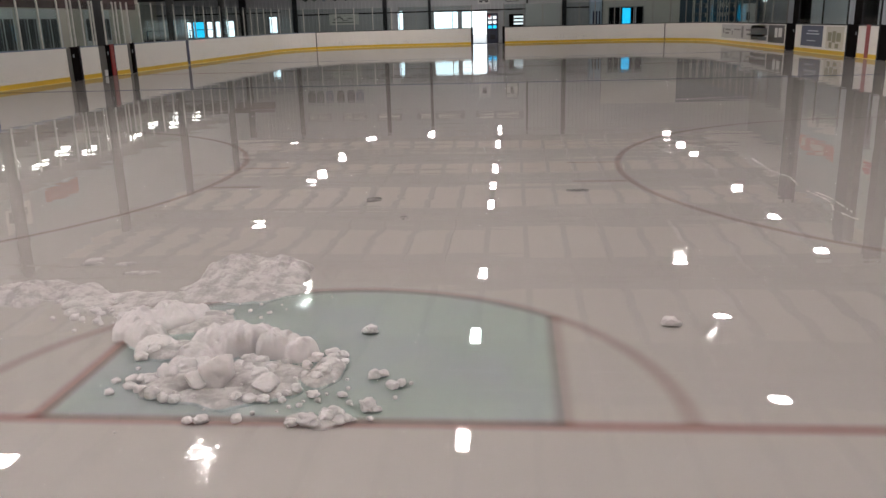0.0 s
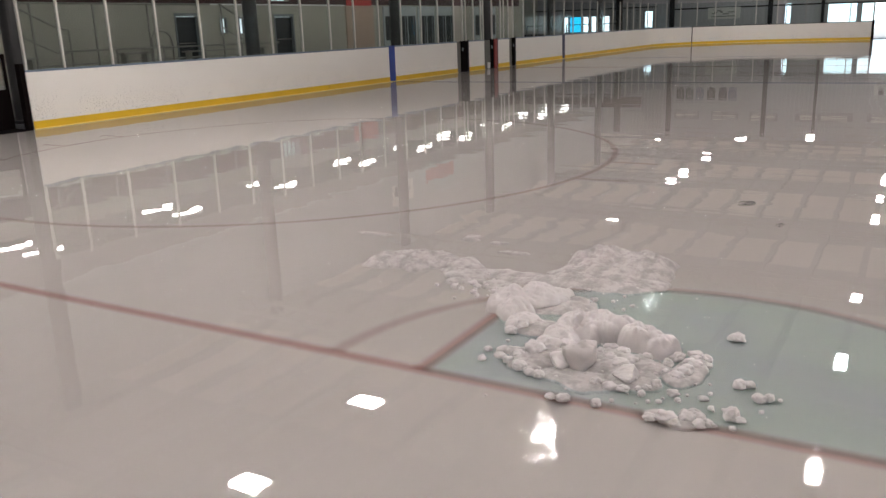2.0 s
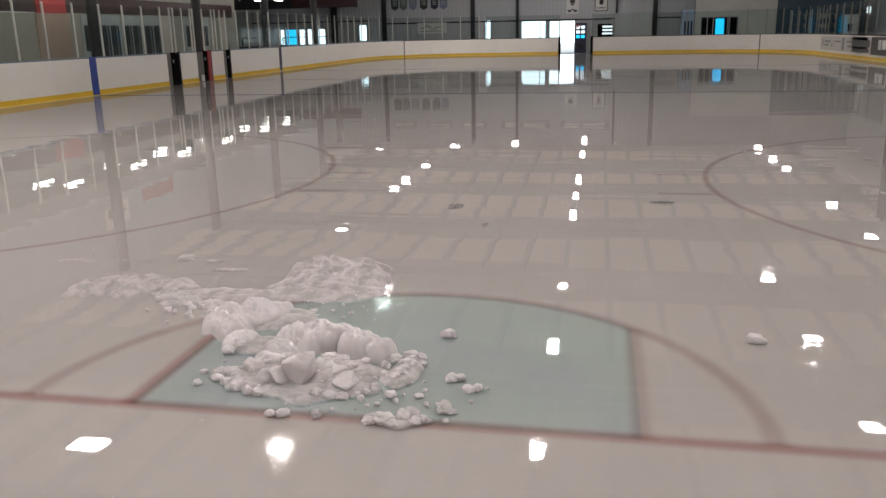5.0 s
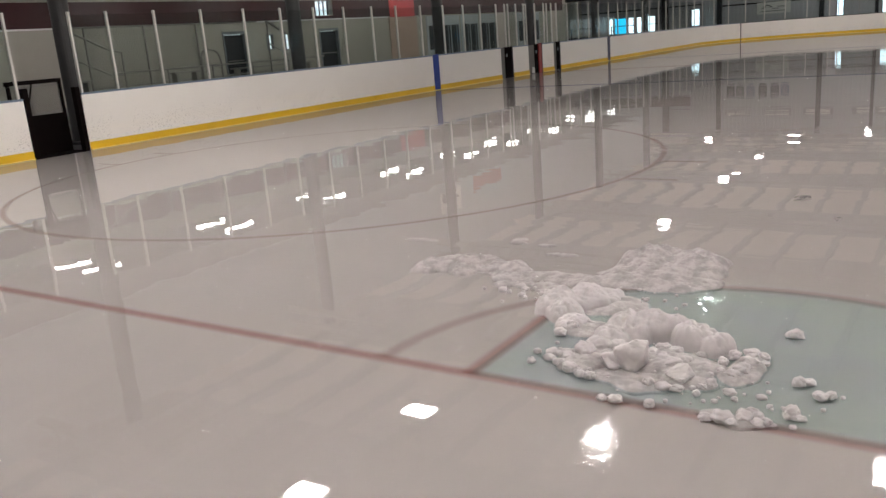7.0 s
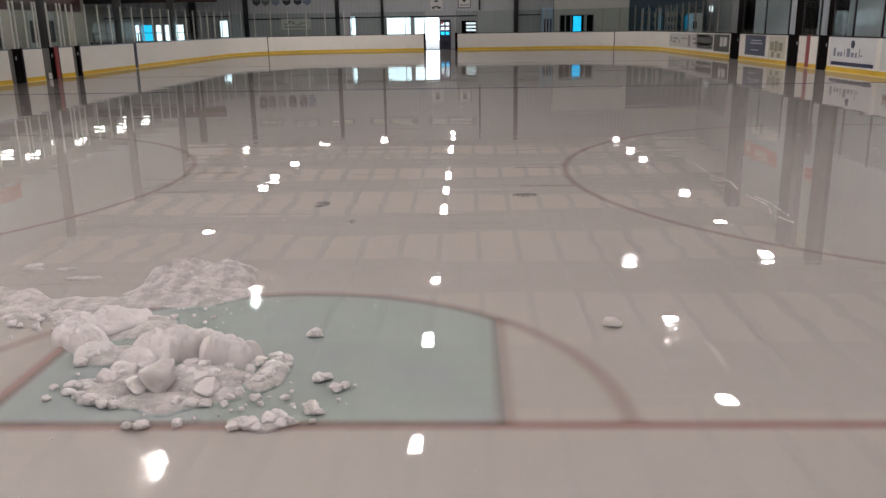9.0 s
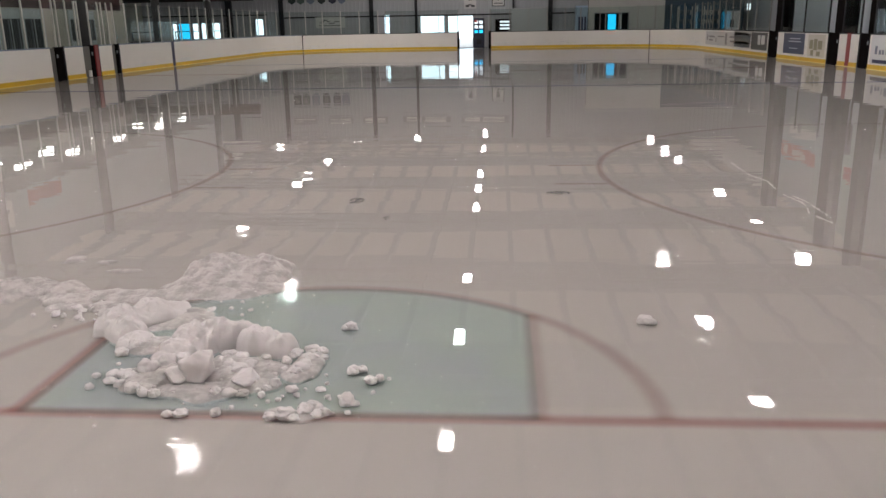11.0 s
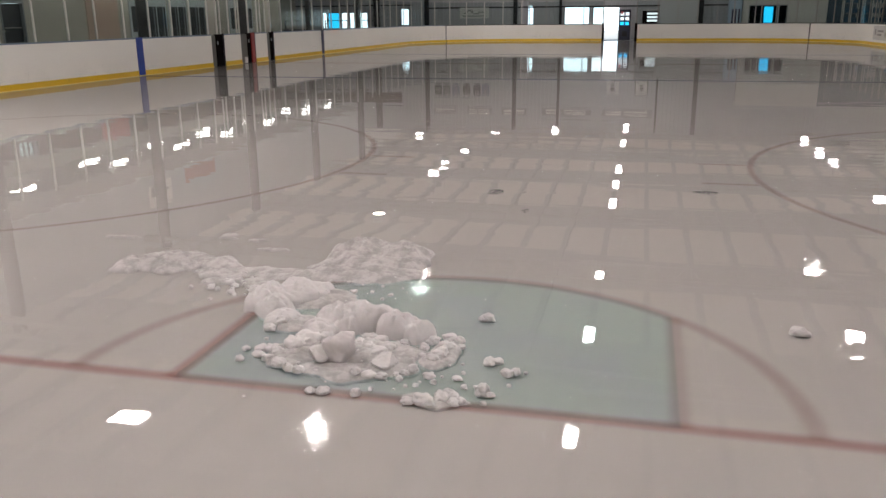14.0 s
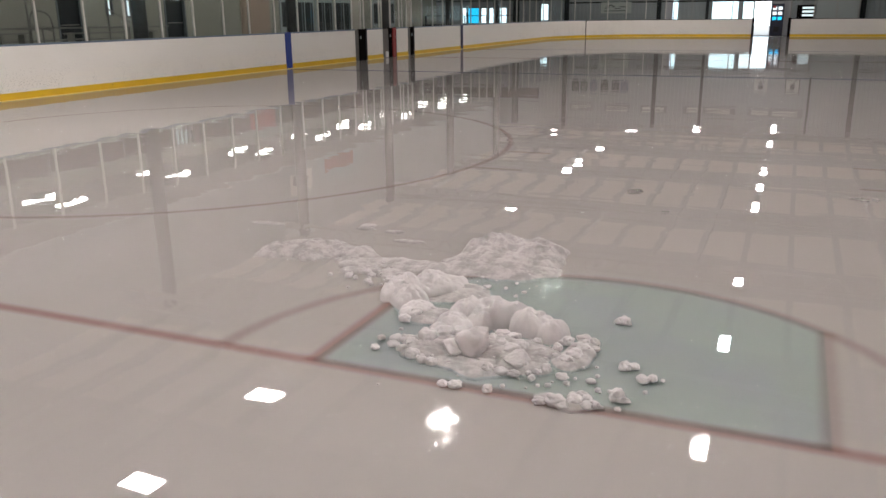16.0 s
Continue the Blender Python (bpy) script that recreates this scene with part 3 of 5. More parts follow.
right_a = board(corner(*RTC, A2 - 0.15, 0) + [(XR, 36.85)], "white rink boards with printed adverts by the far corner", cap=DARKSTEEL)
right_b = board([(XR, 35.5), (XR, 29.75)], "white rink board panel with two adverts", cap=DARKSTEEL)
right_c = board([(XR, 28.65), (XR, 26.95)], "short white rink board panel with a red stripe", cap=DARKSTEEL)
part("red_stripe", boxes((XR - 0.016, XR + 0.05, 27.62, 27.92, 0.003, BH + 0.016)), RED, right_c, "red centre line marker")
right_d = board([(XR, 26.05), (XR, YN + RC)] + corner(XR - RC, YN + RC, 0, -90) + [(8.4, YN)], "white rink boards with a large printed advert", cap=DARKSTEEL)
board([(8.4, YN), (6.0, YN)], "white rink boards behind the goal")


def bench_door(x, y0, y1, s, label, split=0.45):
    """A bench doorway in the boards: smoked panel, black leaf put in for the gap's darkness, post and latch. s: +1
    where the ice lies towards +x.
    """
    t = thing("bench_door", label, "rink door", "bench doors")
    ym = y0 + (y1 - y0) * split
    part("smoked_panel", boxes((x - s * 0.10, x - s * 0.06, y0 + 0.004, ym - 0.003, 0.004, BH - 0.02)), SMOKE, t, "smoked grey panel")
    part("leaf", boxes((x - s * 0.12, x - s * 0.03, ym, y1 - 0.004, 0.004, BH + 0.01)), BLACK, t, "black panel for the dark of an open gap", bevel=0.01)
    part("post", boxes((x - s * 0.10, x + s * 0.004, y1 - 0.07, y1 - 0.006, 0.004, BH + 0.03)), DARKSTEEL, t)
    part("latch", boxes((x - s * 0.03, x - s * 0.005, ym + 0.06, ym + 0.12, 0.80, 0.92)), GREYFRAME, t, "grey latch")
    return t


bench_door(XL, 24.76, 25.71, 1, "bench doorway filled with a black panel beside a smoked panel in the boards", 0.4)
d = bench_door(XL, 27.06, 28.31, 1, "bench doorway filled with a black panel, a red stripe beside it", 0.5)
part("red_stripe", boxes((XL + 0.006, XL - 0.05, 27.98, 28.24, 0.004, BH + 0.016)), RED, d, "red centre line marker")
bench_door(XL, 29.43, 30.09, 1, "bench doorway filled with a black panel beside a smoked panel in the boards", 0.55)
bench_door(XR, 35.52, 36.83, -1, "bench doorway filled with a black panel below a dark column", 0.15)
bench_door(XR, 28.67, 29.73, -1, "bench doorway filled with a black panel below a dark column", 0.1)
bench_door(XR, 26.07, 26.93, -1, "bench doorway filled with a black panel below a dark column", 0.1)

# bucket in the bench doorway
bm = tube(bmesh.new(), [(XL - 0.02, 27.45, 0.02), (XL - 0.02, 27.45, 0.24), (XL - 0.02, 27.45, 0.25)], 0.065, 16)
solid("plastic_bucket", bm, WHITE, "small white plastic bucket standing in the bench doorway", "bucket", smooth=False)

# far gate standing open: two black end posts
for x0, x1 in ((-2.02, -1.86), (0.24, 0.42)):
    solid("gate_post", boxes((x0, x1, YF - 0.02, YF + 0.14, 0.0, BH + 0.05)), BLACK, "black end post of the open far gate", "post", "far gate posts", bevel=0.01)

# ---- glass above the boards ----
GT = 2.77


def shield(pts, label, top_z=GT, face=(1, 0), alu=ALU):
    """Glass panes between aluminium posts that stand on the boards at pts."""
    t = thing("glass_shield", label, "rink glass", "rink glass")
    for i, p in enumerate(pts):
        part("post", boxes((p[0] - 0.028, p[0] + 0.028, p[1] - 0.021, p[1] + 0.021, BH + 0.013, top_z)), alu, t)
    for p, q in zip(pts, pts[1:]):
        d = (Vector(q) - Vector(p)).normalized()
        a_, b_ = Vector(p) + 0.03 * d, Vector(q) - 0.03 * d
        ob = part("pane", sweep(bmesh.new(), [tuple(a_), tuple(b_)], -0.006, 0.006, BH + 0.014, top_z - 0.06), GLASS, t)
        ob.visible_shadow = False
    return t


GX = XL - 0.05
shield([(GX, -0.3 + 1.2 * k) for k in range(5)] + [(GX, 5.62)], "clear rink glass on aluminium posts by the stands gate")
shield([(GX, y) for y in (6.98, 7.85, 9.06, 10.39, 11.75, 13.05, 14.35, 15.64, 16.96, 18.2, 19.56, 20.92, 22.23, 23.41, 24.62)], "clear rink glass on aluminium posts before the stands")
shield([(GX, y) for y in (25.3, 25.55, 26.2, 26.85, 27.05)], "narrow clear rink glass panes by the bench doors")
shield([(GX, y) for y in (27.85, 28.66, 28.95, 29.4)], "narrow clear rink glass panes by the bench doors")
arcpts = arc(*LTC, RC + 0.05, 180, 92, 8)
shield([(GX, y) for y in (29.9, 31.0, 32.2, 33.4, 34.6, 35.85, 37.1, 38.35, 39.55, 40.75, 41.9, 43.4, 44.7, 46.0, 47.3, 48.7)] + arcpts, "clear rink glass on aluminium posts round the far corner")
shield([(x, YF + 0.05) for x in (-7.2, -5.97, -4.67, -3.33, -1.94)], "clear rink glass on slim posts at the far end", alu=STEEL)
shield([(x, YF + 0.05) for x in (0.35, 1.76, 3.1, 4.41, 5.69)] + arc(*RTC, RC + 0.05, 88, 0, 8) + [(XR + 0.05, y) for y in (49.0, 47.6, 46.2, 44.8, 43.4, 42.0, 40.6, 39.2, 37.0)], "clear rink glass on slim posts round the far corner", alu=STEEL)
shield([(XR + 0.05, y) for y in (35.3, 32.5, 29.9)], "clear rink glass before the bench boxes", alu=DARKSTEEL)
shield([(XR + 0.05, y) for y in (28.5, 27.0)], "clear rink glass before the bench boxes", alu=DARKSTEEL)
shield([(XR + 0.05, y) for y in (25.9, 24.4, 22.5, 20.6, 18.7, 16.8, 14.9, 13.0)], "clear rink glass before the grey partition", alu=DARKSTEEL)

# ---- stands side ----
solid("stands_platform", boxes((WX0, -17.0, WY0, 49.7, -0.03, 0.45)), CONCRETE, "raised grey concrete platform behind the rink glass", "platform", kind="structure")
solid("wall_stripe", boxes((WX0 + 0.004, WX0 + 0.02, WY0, 24.38, 2.90, 3.66), (WX0 + 0.004, WX0 + 0.02, 25.52, 29.7, 2.90, 3.66), (WX0 + 0.004, WX0 + 0.02, 31.8, 49.5, 2.90, 3.66), (WX0 + 0.004, WX0 + 0.02, 24.38, 25.52, 2.90, 3.02)), MAROON, "dark maroon band along the stands wall", "wall band", kind="structure")
solid("red_band_panel", boxes((WX0 + 0.004, WX0 + 0.03, 29.7, 31.8, 2.86, 3.66)), BRIGHTRED, "bright red panel in the maroon wall band", "wall panel", kind="structure")
solid("tan_wall_panel", boxes((WX0 + 0.004, WX0 + 0.05, 29.6, 31.9, 0.46, 2.84)), TAN, "tan panel below the red band", "wall panel", kind="structure")
solid("trim", boxes((WX0 + 0.004, WX0 + 0.05, WY0, 29.5, 2.845, 2.895)), WHITE, "white trim strip under the maroon band", "trim", kind="structure")
solid("fascia", boxes((-17.58, -17.45, WY0, 49.9, 4.20, ROOF)), plain("fascia_paint", (0.50, 0.53, 0.56), 0.5), "pale grey-blue fascia above the stands", "wall", kind="structure")


def round_column(x, y, label, top_z, r=0.21):
    t = thing("column", label, "column", "stands columns", at=(x, y, 0))
    part("shaft", tube(bmesh.new(), [(0, 0, 0.03), (0, 0, top_z)], r, 24), GREYCOL, t, smooth=False)
    part("base_plate", boxes((-0.4, 0.4, -0.4, 0.4, -0.03, 0.03)), DARKSTEEL, t)


for y in (0.7, 8.15, 15.8, 23.75, 31.5, 39.2, 47.0):
    round_column(-16.6, y, "round grey steel column in front of the stands", 7.18)


def leaf_door(name, y0, y1, top_z, label):
    t = thing(name, label, "door", "stands doors", "structure")
    x = WX0 - 0.12
    part("frame", boxes((WX0 - 0.2, WX0 + 0.03, y0 + 0.003, y0 + 0.07, 0.452, top_z - 0.003), (WX0 - 0.2, WX0 + 0.03, y1 - 0.07, y1 - 0.003, 0.452, top_z - 0.003), (WX0 - 0.2, WX0 + 0.03, y0 + 0.07, y1 - 0.07, top_z - 0.12, top_z - 0.003)), GREYFRAME, t)
    part("leaf", boxes((x - 0.02, x + 0.02, y0 + 0.08, y1 - 0.08, 0.46, top_z - 0.13)), DARKDOOR, t, "near-black panel for the dark of an open gap")
    part("push_bar", tube(bmesh.new(), [(x + 0.07, y0 + 0.2, 1.45), (x + 0.07, y1 - 0.2, 1.45)], 0.02, 8), STEEL, t)


leaf_door("door_1", 18.95, 20.15, 2.55, "dark closed door with grey frame in the stands wall")
leaf_door("door_2", 24.45, 25.75, 2.50, "dark closed door with grey frame in the stands wall")
for n, (y0, y1, z0, z1) in enumerate(((21.30, 21.60, 1.80, 2.33), (22.35, 22.60, 1.75, 2.33))):
    t = thing("window_%d" % (n + 1), "narrow bright window in the stands wall", "window", "", "structure")
    part("window_frame", boxes((WX0 - 0.1, WX0 + 0.02, y0 - 0.04, y0, z0 - 0.04, z1 + 0.04), (WX0 - 0.1, WX0 + 0.02, y1, y1 + 0.04, z0 - 0.04, z1 + 0.04), (WX0 - 0.1, WX0 + 0.02, y0, y1, z1, z1 + 0.04), (WX0 - 0.1, WX0 + 0.02, y0, y1, z0 - 0.04, z0)), GREYFRAME, t)
    # the pane itself glows, in place of a bright room behind it
    part("pane", boxes((WX0 - 0.12, WX0 - 0.11, y0, y1, z0, z1)), LIT_WHITE, t, "glowing pane for the brightness behind it")
t = thing("window_3", "barred window with grey slatted blinds in the maroon band", "window", "", "structure")
for k in range(12):
    z = 3.08 + k * 0.048
    part("slat", boxes((WX0 - 0.10, WX0 - 0.06, 24.42, 25.48, z, z + 0.026)), GREYFRAME, t)
for y in (24.68, 24.95, 25.22):
    part("bar", boxes((WX0 - 0.05, WX0 - 0.02, y - 0.03, y + 0.03, 3.06, 3.64)), DARKSTEEL, t)


def store_bay(y0, y1, label, leafy):
    """A glazed room front in the stands wall."""
    t = thing("glazed_front", label, "shop front", "glazed room fronts")
    x = WX0 + 0.06
    part("surround", boxes((WX0 + 0.003, x, y0, y1, 0.452, 2.84)), plain("pale_front", (0.40, 0.44, 0.45), 0.5), t)
    n = 2 if y1 - y0 > 1.6 else 1
    w = (y1 - y0 - 0.16) / n
    for k in range(n):
        a_ = y0 + 0.08 + k * w
        part("window", boxes((x + 0.003, x + 0.02, a_ + 0.06, a_ + w - 0.06, 1.15 if leafy else 0.5, 2.35)), DARKDOOR, t, "dark glazed opening")
        part("mullion", boxes((x + 0.003, x + 0.05, a_ + w * 0.62, a_ + w * 0.62 + 0.06, 1.15 if leafy else 0.5, 2.35)), GREYFRAME, t)


store_bay(32.8, 34.0, "pale room front with a dark window beside the stands", True)
store_bay(34.15, 36.0, "pale room front with dark glazing beside the stands", False)
store_bay(36.2, 38.0, "pale blue-grey double door beside the stands", False)
store_bay(38.2, 40.2, "pale room front with dark glazing beside the stands", False)
store_bay(42.8, 45.8, "pale room front with dark glazing near the lobby", True)

# railings and benches on the platform
RX = -18.0
t = thing("chain_link_fence", "galvanised chain-link fence on the stands platform", "fence")
for y in (9.62, 11.42, 13.2):
    part("fence_post", tube(bmesh.new(), [(RX, y, 0.45), (RX, y, 2.63)], 0.03, 8), STEEL, t)
part("fence_rail", tube(bmesh.new(), [(RX, 9.3, 2.62), (RX, 15.6, 2.62)], 0.022, 8), STEEL, t)
bm = bmesh.new()
y = 9.62 - 2.0
while y < 13.2:
    for s in (1, -1):
        lo, hi = max(0.0, 9.62 - y), min(2.0, 13.2 - y)
        if hi > lo:
            a_, b_ = (0.55 + lo, 0.55 + hi) if s > 0 else (2.55 - lo, 2.55 - hi)
            tube(bm, [(RX + 0.004 * s, y + lo, a_), (RX + 0.004 * s, y + hi, b_)], 0.0045, 4)
    y += 0.11
part("wire_mesh", bm, STEEL, t, "diamond wire mesh")


def stair_rail(y, label):
    t = thing("stair_rail", label, "handrail", "stair rails")
    part("handrail", tube(bmesh.new(), [(RX, y, 2.64), (RX, y + 1.25, 2.05), (RX, y + 1.6, 1.98), (RX, y + 1.62, 1.92)], 0.028, 10), STEEL, t)
    part("post", tube(bmesh.new(), [(RX, y + 1.62, 1.95), (RX, y + 1.62, 0.45)], 0.026, 8), STEEL, t)
    part("post", tube(bmesh.new(), [(RX, y + 0.05, 2.62), (RX, y + 0.05, 0.45)], 0.026, 8), STEEL, t)
    part("mid_rail", tube(bmesh.new(), [(RX, y + 0.05, 1.95), (RX, y + 1.2, 1.42), (RX, y + 1.62, 1.40)], 0.022, 8), STEEL, t)


stair_rail(9.0, "sloping galvanised handrail beside the stand steps")
stair_rail(16.0, "sloping galvanised handrail beside the stand steps")
t = thing("barrier_rail", "long galvanised guard rail along the platform edge", "handrail")
part("rail", tube(bmesh.new(), [(-17.3, 9.8, 1.46), (-17.3, 17.8, 1.42)], 0.024, 8), STEEL, t)
for k in range(6):
    part("post", tube(bmesh.new(), [(-17.3, 9.9 + 1.55 * k, 0.45), (-17.3, 9.9 + 1.55 * k, 1.45)], 0.022, 8), STEEL, t)
t = thing("hoop_rail", "bent galvanised hoop rail at the head of the steps", "handrail")
part("hoop", tube(bmesh.new(), [(-17.6, 12.9, 0.45), (-17.6, 12.9, 1.70), (-17.6, 13.0, 1.85), (-17.6, 13.15, 1.90), (-17.6, 13.4, 1.86), (-17.6, 13.55, 1.75), (-17.6, 13.62, 1.5), (-17.6, 13.62, 0.45)], 0.028, 10), STEEL, t)
part("cross_bar", tube(bmesh.new(), [(-17.6, 12.9, 1.52), (-17.6, 13.62, 1.36)], 0.022, 8), STEEL, t)


def bench(x, y0, y1, z, label):
    t = thing("bench", label, "bench", "stand benches")
    for k in range(2):
        part("plank", boxes((x - 0.15 + 0.16 * k, x - 0.01 + 0.16 * k, y0, y1, z - 0.04, z)), STEEL, t)
    for y in (y0 + 0.1, y1 - 0.16):
        part("leg", boxes((x - 0.12, x + 0.10, y, y + 0.06, 0.45, z - 0.04)), STEEL, t)


bench(-17.75, 7.6, 9.4, 1.34, "dark-legged aluminium bench on the platform")
bench(-17.75, 11.9, 12.85, 1.34, "aluminium bench on the platform by the hoop rail")
bench(-17.75, 14.2, 17.6, 1.30, "long aluminium bench on the platform")
bench(-18.9, 9.8, 17.8, 1.10, "long aluminium bench further back on the platform")

# gate to the stands
t = thing("rink_gate", "black gate in the boards with a wire mesh upper half", "gate")
part("lower_panel", boxes((XL - 0.62, XL - 0.55, 5.72, 6.88, 0.005, 0.80)), BLACK, t)
part("threshold", boxes((XL - 0.55, XL - 0.01, 5.70, 6.90, -0.028, 0.006)), BLACK, t)
for y in (5.70, 6.80):
    part("jamb", boxes((XL - 0.13, XL + 0.01, y, y + 0.10, 0.006, 1.36 if y < 6 else 1.30)), BLACK, t)
part("top_bar", boxes((XL - 0.66, XL - 0.54, 5.72, 6.88, 1.42, 1.50)), BLACK, t)
part("diagonal_brace", tube(bmesh.new(), [(XL - 0.58, 6.05, 0.80), (XL - 0.58, 6.25, 1.43)], 0.018, 6), BLACK, t)
for y in (5.74, 6.84):
    part("stile", boxes((XL - 0.64, XL - 0.55, y, y + 0.04, 0.8, 1.43)), BLACK, t)
bm = bmesh.new()
y = 5.78 - 0.62
while y < 6.84:
    for s in (1, -1):
        lo, hi = max(0.0, 5.78 - y), min(0.62, 6.84 - y)
        if hi > lo:
            a_, b_ = (0.80 + lo, 0.80 + hi) if s > 0 else (1.42 - lo, 1.42 - hi)
            tube(bm, [(XL - 0.60 + 0.004 * s, y + lo, a_), (XL - 0.60 + 0.004 * s, y + hi, b_)], 0.005, 4)
    y += 0.055
part("wire_mesh", bm, STEEL, t, "grey diamond wire mesh")


# ---- banners and signs ----
def banner(name, axis, at, u0, u1, z0, z1, col, label, marks=(), swallow=False, group="", mark_col=(0.75, 0.74, 0.70)):
    """A thin hanging sheet facing the ice with a sewn hem and plain printed shapes (u, v, width, height as shares)."""
    t = thing(name, label, "banner" if "banner" in name else "sign", group)
    s = 1 if at < 0 else -1

    def slab(ua, ub, za, zb, d0, d1):
        return (at + s * d0, at + s * d1, ua, ub, za, zb) if axis == "x" else (ua, ub, at - d0, at - d1, za, zb)
    m = plain(name + "_cloth", col, 0.6)
    b = boxes(slab(u0, u1, z0, z1, 0.0, 0.02))
    if swallow:
        um, d = (u0 + u1) / 2, (z1 - z0) * 0.22
        for v in b.verts:
            if v.co.z < (z0 + z1) / 2:
                v.co.z += d * 0.9
        vs = [b.verts.new((u, at - e, z)) for e in (0.0, 0.02) for u, z in ((u0, z0 + d * 0.9), (u1, z0 + d * 0.9), (um, z0))]
        for f in ((0, 1, 2), (5, 4, 3), (0, 2, 5, 3), (1, 4, 5, 2)):
            b.faces.new([vs[i] for i in f])
    part("sheet", b, m, t)
    mm = plain(name + "_print", mark_col, 0.6)
    for u, v, w, h in marks:
        ua, za = u0 + u * (u1 - u0), z0 + v * (z1 - z0)
        part("print", boxes(slab(ua, ua + w * (u1 - u0), za, za + h * (z1 - z0), 0.021, 0.025)), mm, t)
    return t


FY = WY1 - 0.02
for k, x0 in enumerate((-15.29, -14.60, -13.83, -12.97, -12.12, -11.41)):
    banner("hanging_banner", "y", WY1 + 0.002, x0, x0 + 0.60, 3.38, 4.32, ((0.03, 0.05, 0.05), (0.10, 0.14, 0.13), (0.16, 0.2, 0.27), (0.02, 0.03, 0.03), (0.02, 0.025, 0.05), (0.14, 0.18, 0.26))[k],
           ("black-green", "grey-green", "grey-blue", "black", "dark navy", "grey-blue")[k] + " pennant banner hung on the far wall", [(0.2, 0.75, 0.6, 0.08), (0.25, 0.55, 0.5, 0.1), (0.2, 0.4, 0.6, 0.05)], True, "pennants", (0.30, 0.32, 0.30))
banner("wall_sign", "y", FY - 0.079, -13.18, -10.87, 1.60, 2.42, (0.62, 0.62, 0.60), "white advertising sign with grey peak shapes on the far wall",
       [(0.12, 0.45, 0.10, 0.06), (0.20, 0.55, 0.08, 0.10), (0.27, 0.68, 0.12, 0.08), (0.38, 0.55, 0.08, 0.10), (0.45, 0.4, 0.2, 0.06), (0.62, 0.55, 0.2, 0.06), (0.1, 0.2, 0.75, 0.06)], mark_col=(0.10, 0.10, 0.11))
banner("emblem_sign", "y", WY1 + 0.002, -1.67, -0.76, 2.85, 4.05, (0.60, 0.60, 0.59), "white emblem sheet with dark shapes above the far door", [(0.3, 0.62, 0.4, 0.25), (0.36, 0.5, 0.28, 0.1), (0.12, 0.1, 0.28, 0.12), (0.6, 0.1, 0.28, 0.12), (0.35, 0.2, 0.3, 0.07)], mark_col=(0.03, 0.03, 0.035))
banner("framed_sign", "y", WY1 + 0.002, 0.44, 1.41, 2.98, 4.10, (0.03, 0.03, 0.03), "white sign in a dark frame on the far wall", [(0.06, 0.05, 0.88, 0.90)], mark_col=(0.62, 0.62, 0.60))
solid("sign_emblem", boxes((0.78, 1.08, WY1 - 0.030, WY1 - 0.022, 3.5, 3.8), (0.86, 1.0, WY1 - 0.030, WY1 - 0.022, 3.42, 3.5), (0.6, 1.25, WY1 - 0.030, WY1 - 0.022, 3.18, 3.24)), DARKSTEEL, "small dark printed emblem on the framed sign", "emblem")
for x0, x1 in ((-15.4, -13.5), (-12.6, -10.6), (-9.8, -7.8), (-6.6, -2.8), (-1.95, 1.8)):
    banner("long_banner", "y", WY1 + 0.002, x0, x1, 5.25, 5.8, (0.30, 0.30, 0.31), "long grey banner high on the far wall", [(0.08, 0.3, 0.3, 0.4), (0.45, 0.35, 0.45, 0.3)], group="high banners")
banner("large_banner", "x", -17.43, 24.2, 25.8, 4.5, 5.4, (0.82, 0.81, 0.78), "white poster banner on the fascia above the stands", [(0.1, 0.12, 0.3, 0.5), (0.5, 0.2, 0.35, 0.3)], mark_col=(0.3, 0.3, 0.3))
banner("large_banner", "x", -17.43, 26.9, 29.4, 4.25, 4.88, (0.50, 0.22, 0.15), "orange-red banner on the fascia above the stands", [(0.1, 0.3, 0.5, 0.4)], mark_col=(0.55, 0.25, 0.18))
banner("large_banner", "x", 15.38, 34.6, 40.4, 4.25, 4.9, (0.55, 0.20, 0.10), "orange-red banner high on the grey partition", [(0.62, 0.2, 0.1, 0.6), (0.2, 0.3, 0.3, 0.4)], mark_col=(0.7, 0.6, 0.55))
banner("large_banner", "x", 15.38, 28.9, 31.5, 4.2, 4.85, (0.70, 0.68, 0.65), "white sign with red block shapes on the grey partition", [(0.05, 0.55, 0.26, 0.38), (0.38, 0.55, 0.22, 0.38), (0.66, 0.55, 0.28, 0.38), (0.05, 0.1, 0.9, 0.3)], mark_col=(0.5, 0.06, 0.05))
banner("large_banner", "x", 15.38, 34.8, 38.2, 2.95, 3.75, (0.72, 0.71, 0.69), "white poster banner with a thin dark emblem", [(0.55, 0.2, 0.12, 0.6)], mark_col=(0.3, 0.3, 0.3))
banner("large_banner", "x", 15.38, 31.0, 33.2, 2.5, 3.75, (0.10, 0.10, 0.12), "dark grey banner on the grey partition", [(0.1, 0.5, 0.5, 0.15)], mark_col=(0.3, 0.3, 0.3))

